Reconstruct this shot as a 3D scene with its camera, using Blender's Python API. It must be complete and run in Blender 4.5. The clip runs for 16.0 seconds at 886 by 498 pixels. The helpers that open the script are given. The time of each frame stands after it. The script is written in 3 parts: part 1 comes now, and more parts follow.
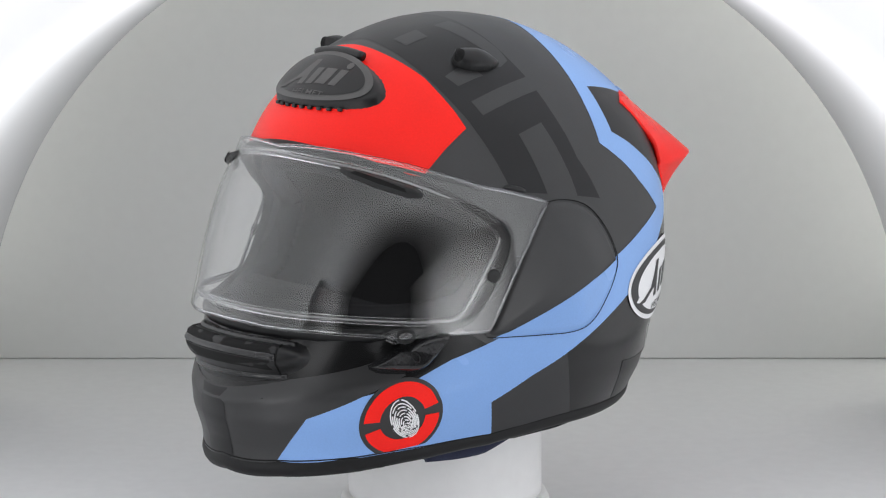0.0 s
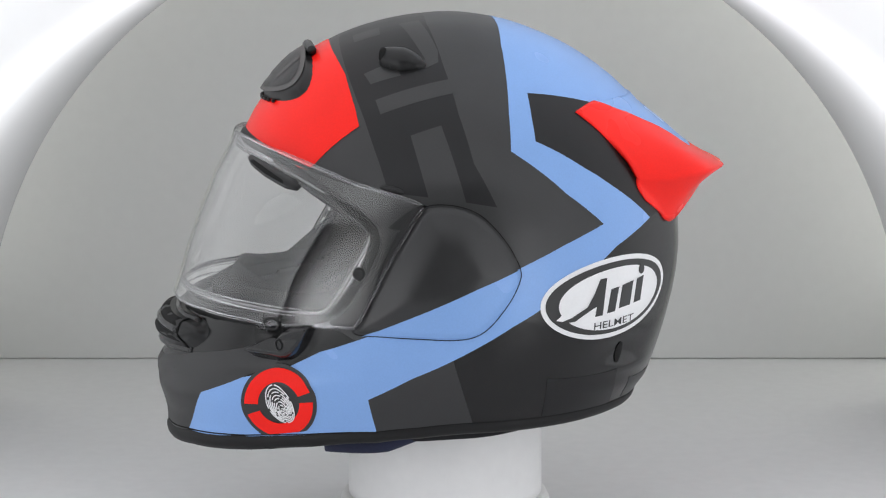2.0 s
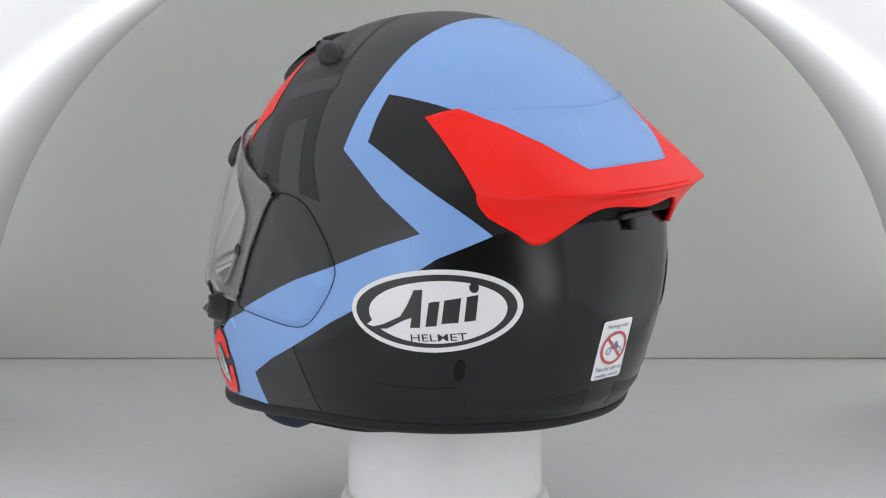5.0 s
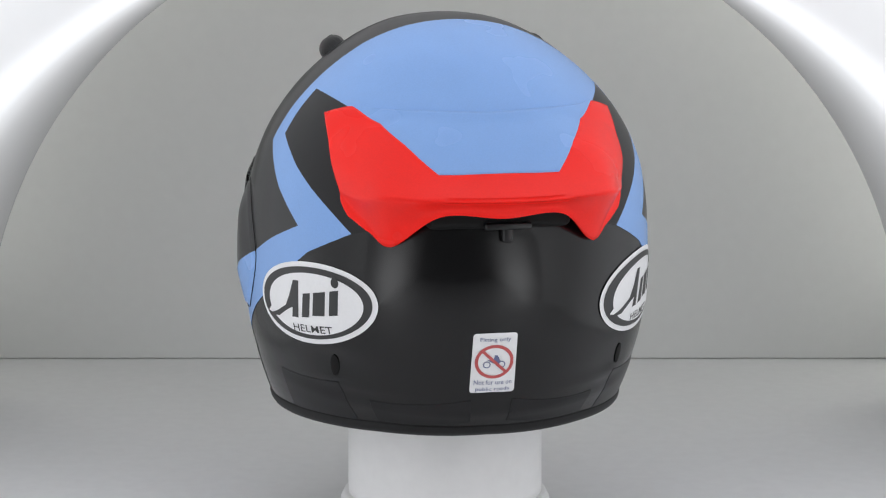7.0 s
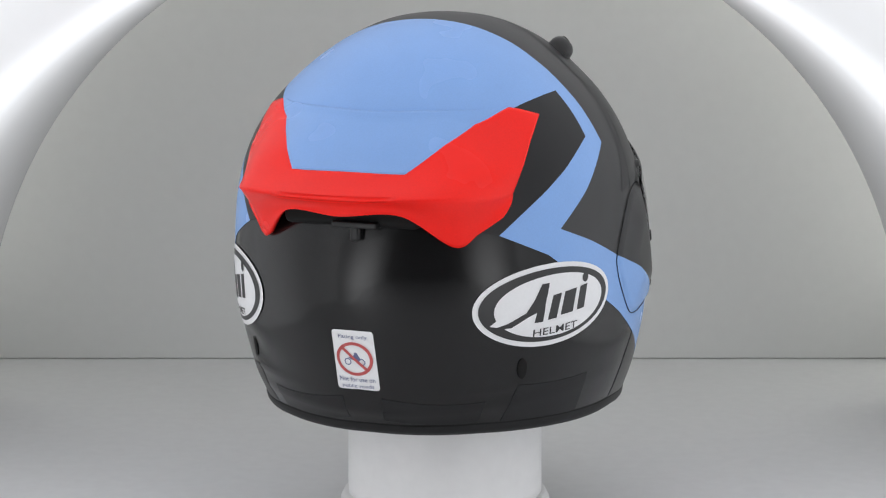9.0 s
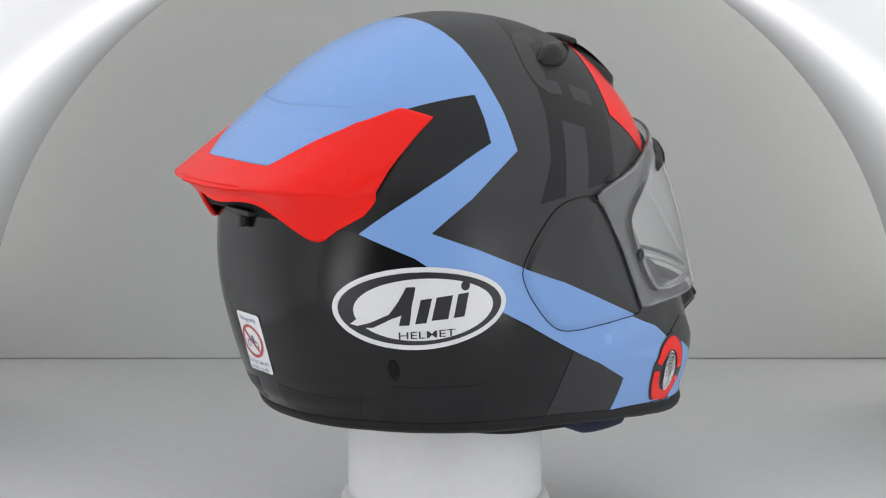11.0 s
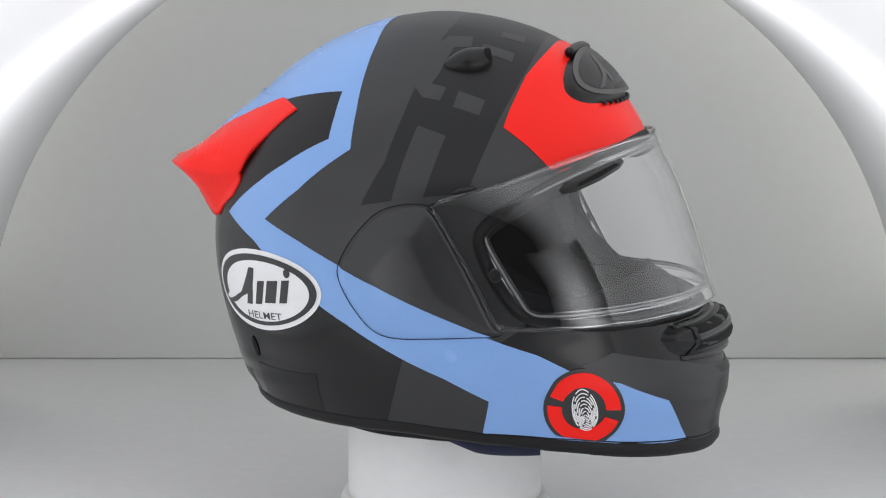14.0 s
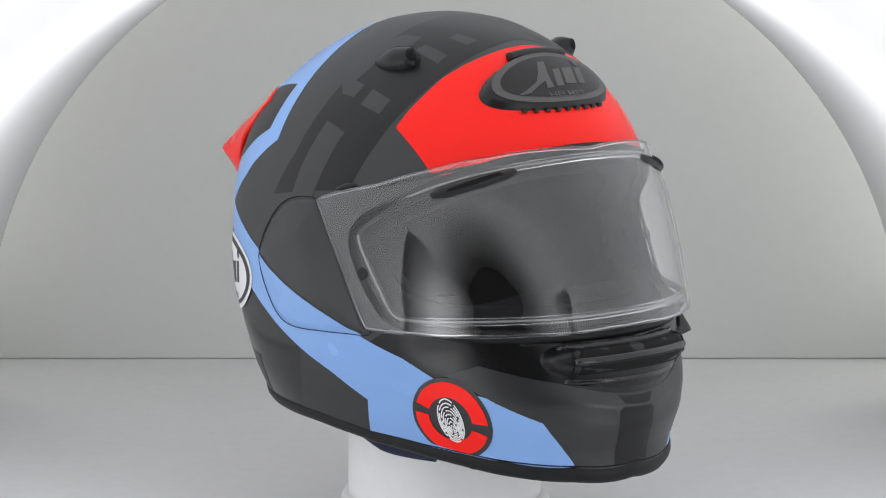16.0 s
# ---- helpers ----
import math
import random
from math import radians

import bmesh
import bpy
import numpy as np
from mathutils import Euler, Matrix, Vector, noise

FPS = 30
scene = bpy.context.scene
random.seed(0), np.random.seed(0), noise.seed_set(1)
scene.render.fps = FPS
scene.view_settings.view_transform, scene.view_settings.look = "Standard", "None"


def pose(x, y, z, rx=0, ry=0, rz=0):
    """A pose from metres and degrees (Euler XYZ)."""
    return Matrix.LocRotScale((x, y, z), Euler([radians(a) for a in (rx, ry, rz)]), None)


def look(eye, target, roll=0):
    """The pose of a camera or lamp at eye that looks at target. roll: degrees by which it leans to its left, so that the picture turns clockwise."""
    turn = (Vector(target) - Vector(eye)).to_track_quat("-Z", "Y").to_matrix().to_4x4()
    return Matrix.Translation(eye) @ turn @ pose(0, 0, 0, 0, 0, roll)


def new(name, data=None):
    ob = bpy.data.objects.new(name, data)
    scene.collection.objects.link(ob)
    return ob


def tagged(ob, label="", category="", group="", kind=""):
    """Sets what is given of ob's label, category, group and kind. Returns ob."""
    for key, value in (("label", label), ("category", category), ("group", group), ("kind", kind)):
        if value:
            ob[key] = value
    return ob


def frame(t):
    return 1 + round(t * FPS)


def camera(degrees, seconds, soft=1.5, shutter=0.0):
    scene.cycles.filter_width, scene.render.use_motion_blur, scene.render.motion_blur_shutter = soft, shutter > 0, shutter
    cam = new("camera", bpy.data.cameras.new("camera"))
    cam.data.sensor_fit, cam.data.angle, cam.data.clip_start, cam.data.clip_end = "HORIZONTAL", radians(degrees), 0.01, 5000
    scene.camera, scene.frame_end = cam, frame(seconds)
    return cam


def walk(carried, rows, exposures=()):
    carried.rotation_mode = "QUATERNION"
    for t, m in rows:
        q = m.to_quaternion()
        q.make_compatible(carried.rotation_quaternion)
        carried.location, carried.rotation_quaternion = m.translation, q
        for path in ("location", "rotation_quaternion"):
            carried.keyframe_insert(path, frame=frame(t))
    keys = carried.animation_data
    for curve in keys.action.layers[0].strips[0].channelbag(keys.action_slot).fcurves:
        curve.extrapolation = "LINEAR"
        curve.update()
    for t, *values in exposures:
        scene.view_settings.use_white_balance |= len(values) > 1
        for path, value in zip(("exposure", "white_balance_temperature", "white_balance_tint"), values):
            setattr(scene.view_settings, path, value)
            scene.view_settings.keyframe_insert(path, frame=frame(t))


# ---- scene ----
from mathutils.geometry import delaunay_2d_cdt

cam = camera(21.03, 16.0, soft=1.15)
EYE = (-0.0013, -1.5, 0.44)
AIM = look(EYE, (-0.0013, -1.5 + math.cos(radians(9.535)), 0.44 - math.sin(radians(9.535))))
walk(cam, [(0.0, AIM), (16.0, AIM)], [(0.0, 0.77), (2.5, 0.70), (4.5, 0.60), (8.5, 0.57), (13.0, 0.60), (16.0, 0.77)])

# ---- world, light, exposure ----
world = bpy.data.worlds.new("studio_room")
scene.world = world
world.use_nodes = True
world.node_tree.nodes["Background"].inputs[0].default_value = (0.50, 0.51, 0.53, 1)
world.node_tree.nodes["Background"].inputs[1].default_value = 0.08


# ---- materials ----
def mat(name, colour, rough=0.5, metal=0.0, coat=0.0, coat_rough=0.1, grain=0.0, scale=400.0, bump=0.0, spec=0.5, sheen=0.0):
    m = bpy.data.materials.new(name)
    m.use_nodes = True
    t = m.node_tree
    b = t.nodes["Principled BSDF"]
    b.inputs["Base Color"].default_value = (*colour, 1)
    b.inputs["Roughness"].default_value = rough
    b.inputs["Metallic"].default_value = metal
    b.inputs["Coat Weight"].default_value = coat
    b.inputs["Coat Roughness"].default_value = coat_rough
    b.inputs["Specular IOR Level"].default_value = spec
    b.inputs["Sheen Weight"].default_value = sheen
    if grain or bump:
        co = t.nodes.new("ShaderNodeTexCoord")
        fine = t.nodes.new("ShaderNodeTexNoise")
        fine.inputs["Scale"].default_value = scale
        fine.inputs["Detail"].default_value = 4
        wide = t.nodes.new("ShaderNodeTexNoise")
        wide.inputs["Scale"].default_value = scale / 40
        t.links.new(co.outputs["Object"], fine.inputs["Vector"])
        t.links.new(co.outputs["Object"], wide.inputs["Vector"])
        both = t.nodes.new("ShaderNodeMath")
        both.operation = "ADD"
        t.links.new(fine.outputs["Fac"], both.inputs[0])
        t.links.new(wide.outputs["Fac"], both.inputs[1])
        ramp = t.nodes.new("ShaderNodeMapRange")
        ramp.inputs["From Min"].default_value = 0.6
        ramp.inputs["From Max"].default_value = 1.4
        ramp.inputs["To Min"].default_value = 1 - grain
        ramp.inputs["To Max"].default_value = 1 + grain
        t.links.new(both.outputs[0], ramp.inputs["Value"])
        mul = t.nodes.new("ShaderNodeMix")
        mul.data_type, mul.blend_type = "RGBA", "MULTIPLY"
        mul.inputs["Factor"].default_value = 1.0
        mul.inputs["A"].default_value = (*colour, 1)
        t.links.new(ramp.outputs[0], mul.inputs["B"])
        t.links.new(mul.outputs["Result"], b.inputs["Base Color"])
        rr = t.nodes.new("ShaderNodeMapRange")
        rr.inputs["To Min"].default_value = rough * (1 - grain)
        rr.inputs["To Max"].default_value = min(1.0, rough * (1 + grain))
        t.links.new(wide.outputs["Fac"], rr.inputs["Value"])
        t.links.new(rr.outputs[0], b.inputs["Roughness"])
        if bump:
            bp = t.nodes.new("ShaderNodeBump")
            bp.inputs["Strength"].default_value = bump
            bp.inputs["Distance"].default_value = 0.0004
            t.links.new(fine.outputs["Fac"], bp.inputs["Height"])
            t.links.new(bp.outputs[0], b.inputs["Normal"])
    return m


def glow(name, colour, power, along=(), drop=()):
    """Lit fabric. along: (y, share of the power) from the booth's front to its back; drop: heights between which it fades out."""
    m = bpy.data.materials.new(name)
    m.use_nodes = True
    t = m.node_tree
    b = t.nodes["Principled BSDF"]
    b.inputs["Base Color"].default_value = (0.35, 0.35, 0.35, 1)
    b.inputs["Emission Color"].default_value = (*colour, 1)
    b.inputs["Emission Strength"].default_value = power
    if along:
        co, sep, ramp = t.nodes.new("ShaderNodeTexCoord"), t.nodes.new("ShaderNodeSeparateXYZ"), t.nodes.new("ShaderNodeFloatCurve")
        span, mul = t.nodes.new("ShaderNodeMapRange"), t.nodes.new("ShaderNodeMath")
        y0, y1 = along[0][0], along[-1][0]
        span.inputs["From Min"].default_value, span.inputs["From Max"].default_value = y0, y1
        mul.operation, mul.inputs[1].default_value = "MULTIPLY", power
        pts = ramp.mapping.curves[0].points
        pts[0].location, pts[1].location = (0.0, along[0][1]), (1.0, along[-1][1])
        for y, share in along[1:-1]:
            pts.new((y - y0) / (y1 - y0), share)
        ramp.mapping.update()
        t.links.new(co.outputs["Object"], sep.inputs[0])
        t.links.new(sep.outputs["Y"], span.inputs["Value"])
        t.links.new(span.outputs[0], ramp.inputs["Value"])
        t.links.new(ramp.outputs[0], mul.inputs[0])
        if drop:
            up, both = t.nodes.new("ShaderNodeMapRange"), t.nodes.new("ShaderNodeMath")
            up.interpolation_type, both.operation = "SMOOTHSTEP", "MULTIPLY"
            up.inputs["From Min"].default_value, up.inputs["From Max"].default_value = drop
            up.inputs["To Min"].default_value, up.inputs["To Max"].default_value = 1.0, 0.0
            t.links.new(sep.outputs["Z"], up.inputs["Value"])
            t.links.new(mul.outputs[0], both.inputs[0])
            t.links.new(up.outputs[0], both.inputs[1])
            mul = both
        t.links.new(mul.outputs[0], b.inputs["Emission Strength"])
    return m


def clear(name, colour, rough, ior=1.49):
    m = bpy.data.materials.new(name)
    m.use_nodes = True
    b = m.node_tree.nodes["Principled BSDF"]
    b.inputs["Base Color"].default_value = (*colour, 1)
    b.inputs["Roughness"].default_value = rough
    b.inputs["IOR"].default_value = ior
    b.inputs["Transmission Weight"].default_value = 1.0
    return m


PAINT = dict(rough=0.27, spec=0.36, grain=0.05, scale=900, bump=0.02)
M_BLACK = mat("satin_black_paint", (0.0045, 0.0045, 0.0048), **{**PAINT, "rough": 0.23, "spec": 0.30, "coat": 0.2, "coat_rough": 0.12})
FLAKE = dict(rough=0.36, metal=0.72, grain=0.07, scale=1400, bump=0.03)
M_GREY = mat("satin_graphite_flake_paint", (0.054, 0.054, 0.055), **FLAKE)
M_DARK = mat("satin_charcoal_flake_paint", (0.026, 0.026, 0.027), **FLAKE)
M_BLUE = mat("sky_blue_paint", (0.225, 0.40, 0.76), **PAINT)
M_RED = mat("bright_red_paint", (0.98, 0.020, 0.014), **{**PAINT, "spec": 0.16})
M_WHITE = mat("white_print", (0.82, 0.82, 0.83), rough=0.35, grain=0.03, scale=500)
M_INK = mat("black_print", (0.022, 0.022, 0.023), rough=0.4, grain=0.05, scale=500)
M_RUBBER = mat("black_rubber", (0.010, 0.010, 0.0105), spec=0.25, rough=0.5, grain=0.15, scale=600, bump=0.15)
M_PLASTIC = mat("black_moulded_plastic", (0.011, 0.011, 0.0115), spec=0.35, rough=0.32, grain=0.12, scale=700, bump=0.12)
M_LINING = mat("black_foam_lining", (0.015, 0.015, 0.0165), rough=0.9, grain=0.10, scale=160, spec=0.2)
M_NAVY = mat("navy_blue_cloth", (0.012, 0.016, 0.045), rough=0.9, grain=0.3, scale=900, bump=0.5)
M_CLEAR = clear("clear_polycarbonate", (0.975, 0.978, 0.98), 0.0, 1.58)
M_SEAL = clear("frosted_clear_rubber", (0.92, 0.92, 0.94), 0.10, 1.42)
# pale colour in place of the light that the clear seal catches
M_SEAL_GLINT = mat("pale_seal_glint", (0.55, 0.55, 0.56), rough=0.25, grain=0.1, scale=300)
M_SEAL_GLINT.node_tree.nodes["Principled BSDF"].inputs["Transmission Weight"].default_value = 0.5
# near-black for joints, and for the shade painted into openings
M_GAP_SHADE = mat("black_gap_and_shade", (0.006, 0.006, 0.006), rough=0.7, spec=0.2)
M_GLOSS = mat("glossy_black_plastic", (0.014, 0.014, 0.015), rough=0.12, grain=0.08, scale=500, bump=0.02)
M_PRINT = mat("dark_grey_print", (0.075, 0.073, 0.072), rough=0.5, grain=0.08, scale=700)
M_STICKRED = mat("faded_red_print", (0.50, 0.085, 0.085), rough=0.45, grain=0.1, scale=500)
M_STICKBLUE = mat("navy_print", (0.12, 0.14, 0.27), rough=0.45, grain=0.1, scale=500)
M_STAND = mat("white_glazed_stand", (0.90, 0.895, 0.89), rough=0.35, grain=0.03, scale=120, bump=0.03)
M_FLOOR = mat("white_acrylic_floor", (0.80, 0.80, 0.81), rough=0.45, grain=0.04, scale=90, bump=0.05)
M_BACK = mat("white_fabric_backdrop", (0.80, 0.805, 0.79), rough=0.8, grain=0.02, scale=90, bump=0.03)
M_ROOM = mat("dark_studio_floor", (0.06, 0.06, 0.062), rough=0.6, grain=0.2, scale=40, bump=0.1)
M_LED = glow("lit_vault_fabric", (0.95, 0.97, 1.0), 0.72, [(-0.95, 0.0), (-0.80, 0.12), (-0.64, 0.40), (-0.50, 0.72), (-0.40, 0.80), (-0.30, 0.64), (-0.20, 0.60), (-0.08, 0.84), (0.04, 0.60), (0.18, 0.28), (0.40, 0.10)])
SIDE_FADE = [(-0.95, 0.0), (-0.78, 0.20), (-0.60, 0.85), (-0.50, 1.0), (-0.42, 0.55), (-0.34, 0.0)]
M_SIDE_LEFT = glow("side_softbox_left", (0.97, 0.98, 1.0), 1.9, SIDE_FADE, (0.12, 0.33))
M_SIDE_RIGHT = glow("side_softbox_right", (0.97, 0.98, 1.0), 1.75, SIDE_FADE, (0.12, 0.33))
M_RING_LEFT = glow("back_ring_light_left", (0.99, 1.0, 0.95), 0.68)
M_RING_RIGHT = glow("back_ring_light_right", (0.99, 1.0, 0.95), 0.98)


# ---- mesh helpers ----
def mesh_from(name, verts, faces, material, smooth=True):
    me = bpy.data.meshes.new(name)
    me.from_pydata([tuple(v) for v in verts], [], faces)
    me.materials.append(material)
    me.validate()
    for p in me.polygons:
        p.use_smooth = smooth
    return me


def part(name, bm, material, parent=None, label=""):
    if isinstance(bm, bpy.types.Mesh):
        me = bm
    else:
        me = bpy.data.meshes.new(name)
        bm.normal_update()
        bm.to_mesh(me)
        bm.free()
        me.materials.append(material)
        for p in me.polygons:
            p.use_smooth = True
    ob = new(name, me)
    ob.parent = parent
    if label:
        tagged(ob, label)
    return ob


def lathe(profile, steps=96):
    """A turned solid: (radius, height) pairs round the z axis."""
    bm = bmesh.new()
    rings = [[bm.verts.new((r * math.cos(a), r * math.sin(a), z)) for a in
              [2 * math.pi * i / steps for i in range(steps)]] for r, z in profile]
    for lo, hi in zip(rings, rings[1:]):
        for i in range(steps):
            j = (i + 1) % steps
            bm.faces.new((lo[i], lo[j], hi[j], hi[i]))
    bm.faces.new(rings[0][::-1])
    bm.faces.new(rings[-1])
    return bm


def box(sx, sy, sz, bevel=0.0):
    bm = bmesh.new()
    bmesh.ops.create_cube(bm, size=1)
    bmesh.ops.scale(bm, vec=(sx, sy, sz), verts=bm.verts)
    if bevel:
        bmesh.ops.bevel(bm, geom=bm.edges[:], offset=bevel, segments=3, affect="EDGES", profile=0.5)
    return bm


def tube(points, radius, closed=False, sides=8, flat=1.0, ups=None):
    """A rounded bar along points; flat squeezes it along ups (outward normals)."""
    bm = bmesh.new()
    pts = [Vector(p) for p in points]
    n = len(pts)
    rings = []
    for i, p in enumerate(pts):
        a = pts[(i - 1) % n] if closed or i else pts[i]
        b = pts[(i + 1) % n] if closed or i < n - 1 else pts[i]
        t = (b - a).normalized()
        u = Vector(ups[i]) if ups is not None else (Vector((0, 0, 1)) if abs(t.z) < 0.9 else Vector((1, 0, 0)))
        u = (u - t * u.dot(t)).normalized()
        v = t.cross(u)
        rings.append([bm.verts.new(p + u * (radius * flat * math.cos(k)) + v * (radius * math.sin(k)))
                      for k in [2 * math.pi * j / sides for j in range(sides)]])
    for i in range(n if closed else n - 1):
        lo, hi = rings[i], rings[(i + 1) % n]
        for j in range(sides):
            k = (j + 1) % sides
            bm.faces.new((lo[j], lo[k], hi[k], hi[j]))
    if not closed:
        bm.faces.new(rings[0][::-1])
        bm.faces.new(rings[-1])
    bmesh.ops.recalc_face_normals(bm, faces=bm.faces)
    return bm


# ---- the helmet's shape: half-outlines by height, blended as rounded sections ----
TOP = 0.3390


def curve_of(pairs):
    xs, ys = zip(*sorted((math.sqrt(TOP - z), v) for z, v in pairs))
    x, y = np.array(xs), np.array(ys)
    h = np.diff(x)
    d = np.diff(y) / h
    m = np.zeros(len(x))
    m[0], m[-1] = d[0], d[-1]
    for i in range(1, len(x) - 1):
        if d[i - 1] * d[i] > 0:
            w1, w2 = 2 * h[i] + h[i - 1], h[i] + 2 * h[i - 1]
            m[i] = (w1 + w2) / (w1 / d[i - 1] + w2 / d[i])

    def f(z):
        q = np.minimum(np.sqrt(np.maximum(TOP - z, 0)), x[-1])
        i = np.clip(np.searchsorted(x, q) - 1, 0, len(h) - 1)
        t = (q - x[i]) / h[i]
        return ((2 * t**3 - 3 * t**2 + 1) * y[i] + (t**3 - 2 * t**2 + t) * h[i] * m[i]
                + (3 * t**2 - 2 * t**3) * y[i + 1] + (t**3 - t**2) * h[i] * m[i + 1])
    return f


front_of = curve_of([(.3390, .000), (.3381, .0134), (.3356, .0311), (.3314, .0488), (.325, .0666), (.3179, .0809), (.308, .0952),
                     (.2923, .1096), (.2769, .1205), (.2672, .1252), (.25, .131), (.23, .139), (.21, .147), (.19, .154), (.17, .160),
                     (.155, .166), (.14, .173), (.1276, .1794), (.1213, .1818), (.1109, .1820), (.0998, .1792), (.0923, .1772),
                     (.0793, .1763), (.06, .174)])
back_of = curve_of([(.3390, .000), (.3371, -.0221), (.3332, -.0398), (.3268, -.0576), (.3186, -.0754), (.3073, -.0933),
                    (.2923, -.1112), (.2697, -.1294), (.2427, -.1405), (.2174, -.147), (.1956, -.1484), (.1809, -.1476),
                    (.1663, -.1453), (.1516, -.1419), (.1331, -.1368), (.1146, -.1298), (.1035, -.1228), (.0923, -.1150),
                    (.0867, -.1120), (.06, -.104)])
width_of = curve_of([(.3390, .000), (.3350, .0319), (.3279, .0496), (.3169, .0674), (.302, .0853), (.2806, .1034), (.2608, .1143),
                     (.2428, .1205), (.2175, .1242), (.19, .1252), (.1664, .1250), (.1517, .1239), (.1407, .1223), (.1296, .1195),
                     (.1111, .1143), (.0962, .1085), (.0906, .106), (.06, .100)])
mid_of = curve_of([(.339, 0), (.30, -.008), (.26, -.01), (.2, -.008), (.13, -.005), (.06, 0.0)])
round_front = curve_of([(.339, 2), (.31, 2.0), (.28, 2.05), (.23, 2.1), (.17, 2.1), (.125, 1.95), (.06, 1.95)])
round_back = curve_of([(.339, 2), (.31, 2.0), (.28, 2.05), (.23, 2.02), (.17, 2.0), (.12, 1.95), (.06, 2.0)])
HEART = np.array([0.01, 0.0, 0.2])
# swellings and hollows of the shell: azimuth, elevation, half widths in degrees, height in metres
RELIEF = [(0, -24.6, 24, 1.3, 0.0012), (41, -19.6, 6.5, 3.6, -0.0060), (32, -24.8, 9, 1.4, 0.0010), (-43, -19.8, 8, 4.2, -0.0012),
          (54, -30.0, 9, 1.3, 0.0010), (-54, -30.0, 9, 1.3, 0.0010),
          (141, -23.5, 9, 3.2, -0.0018), (-141, -23.5, 9, 3.2, -0.0004), (146, -28.6, 14, 1.4, 0.0010), (-146, -28.6, 14, 1.4, 0.0010),
          (180, -33.0, 60, 1.6, 0.0007)]


def inside(p):
    z = np.minimum(p[:, 2], TOP - 1e-7)
    c = mid_of(z)
    ahead = p[:, 0] > c
    a = np.maximum(np.where(ahead, front_of(z) - c, c - back_of(z)), 1e-5)
    n = np.where(ahead, round_front(z), round_back(z))
    g = (np.abs(p[:, 0] - c) / a) ** n + (np.abs(p[:, 1]) / np.maximum(width_of(z), 1e-5)) ** n - 1
    return np.where(p[:, 2] >= TOP, 1.0, g)


def way(az, el):
    az, el = np.radians(az), np.radians(el)
    return np.stack([np.cos(el) * np.cos(az), np.cos(el) * np.sin(az), np.sin(el)], -1)


def angles(d):
    d = np.asarray(d)
    return np.degrees(np.arctan2(d[..., 1], d[..., 0])), np.degrees(np.arctan2(d[..., 2], np.hypot(d[..., 0], d[..., 1])))


def skin(d):
    """Where the directions d from the helmet's heart leave its shell."""
    d = np.atleast_2d(d)
    lo, hi = np.full(len(d), 0.02), np.full(len(d), 0.35)
    for _ in range(34):
        mid = (lo + hi) / 2
        into = inside(HEART + mid[:, None] * d) < 0
        lo, hi = np.where(into, mid, lo), np.where(into, hi, mid)
    az, el = angles(d)
    for a0, e0, wa, we, amp in RELIEF:
        da = (az - a0 + 180) % 360 - 180
        lo = lo + amp * np.exp(-((da / wa) ** 2) - ((el - e0) / we) ** 2)
    return HEART + lo[:, None] * d


def skin_normal(d):
    d = np.atleast_2d(d)
    side = np.cross(d, np.where(np.abs(d[:, 2:3]) < 0.9, [[0.0, 0.0, 1.0]], [[1.0, 0.0, 0.0]]))
    side /= np.linalg.norm(side, axis=1)[:, None]
    up = np.cross(side, d)
    e = 0.009
    a = skin((d + e * side) / np.linalg.norm(d + e * side, axis=1)[:, None]) - skin((d - e * side) / np.linalg.norm(d - e * side, axis=1)[:, None])
    b = skin((d + e * up) / np.linalg.norm(d + e * up, axis=1)[:, None]) - skin((d - e * up) / np.linalg.norm(d - e * up, axis=1)[:, None])
    n = np.cross(a, b)
    n /= np.linalg.norm(n, axis=1)[:, None]
    return np.where((n * d).sum(1)[:, None] < 0, -n, n)


def on_skin(az, el, off=0.0):
    d = way(np.atleast_1d(np.array(az, float)), np.atleast_1d(np.array(el, float)))
    return skin(d) + skin_normal(d) * np.reshape(off, (-1, 1))


class Chart:
    """A flat map of the directions round (az, el), in radians from its middle."""

    def __init__(self, az, el):
        self.c = way(az, el)
        self.e = way(az + 90, 0.0)
        self.n = np.cross(self.c, self.e)

    def flat(self, d):
        d = np.atleast_2d(d)
        ang = np.arccos(np.clip(d @ self.c, -1, 1))
        x, y = d @ self.e, d @ self.n
        s = ang / np.maximum(np.hypot(x, y), 1e-9)
        return np.stack([x * s, y * s], 1)

    def ways(self, q):
        q = np.atleast_2d(q)
        r = np.hypot(q[:, 0], q[:, 1])
        k = np.where(r > 1e-9, np.sin(r) / np.maximum(r, 1e-9), 1.0)
        return np.cos(r)[:, None] * self.c + (q[:, 0] * k)[:, None] * self.e + (q[:, 1] * k)[:, None] * self.n


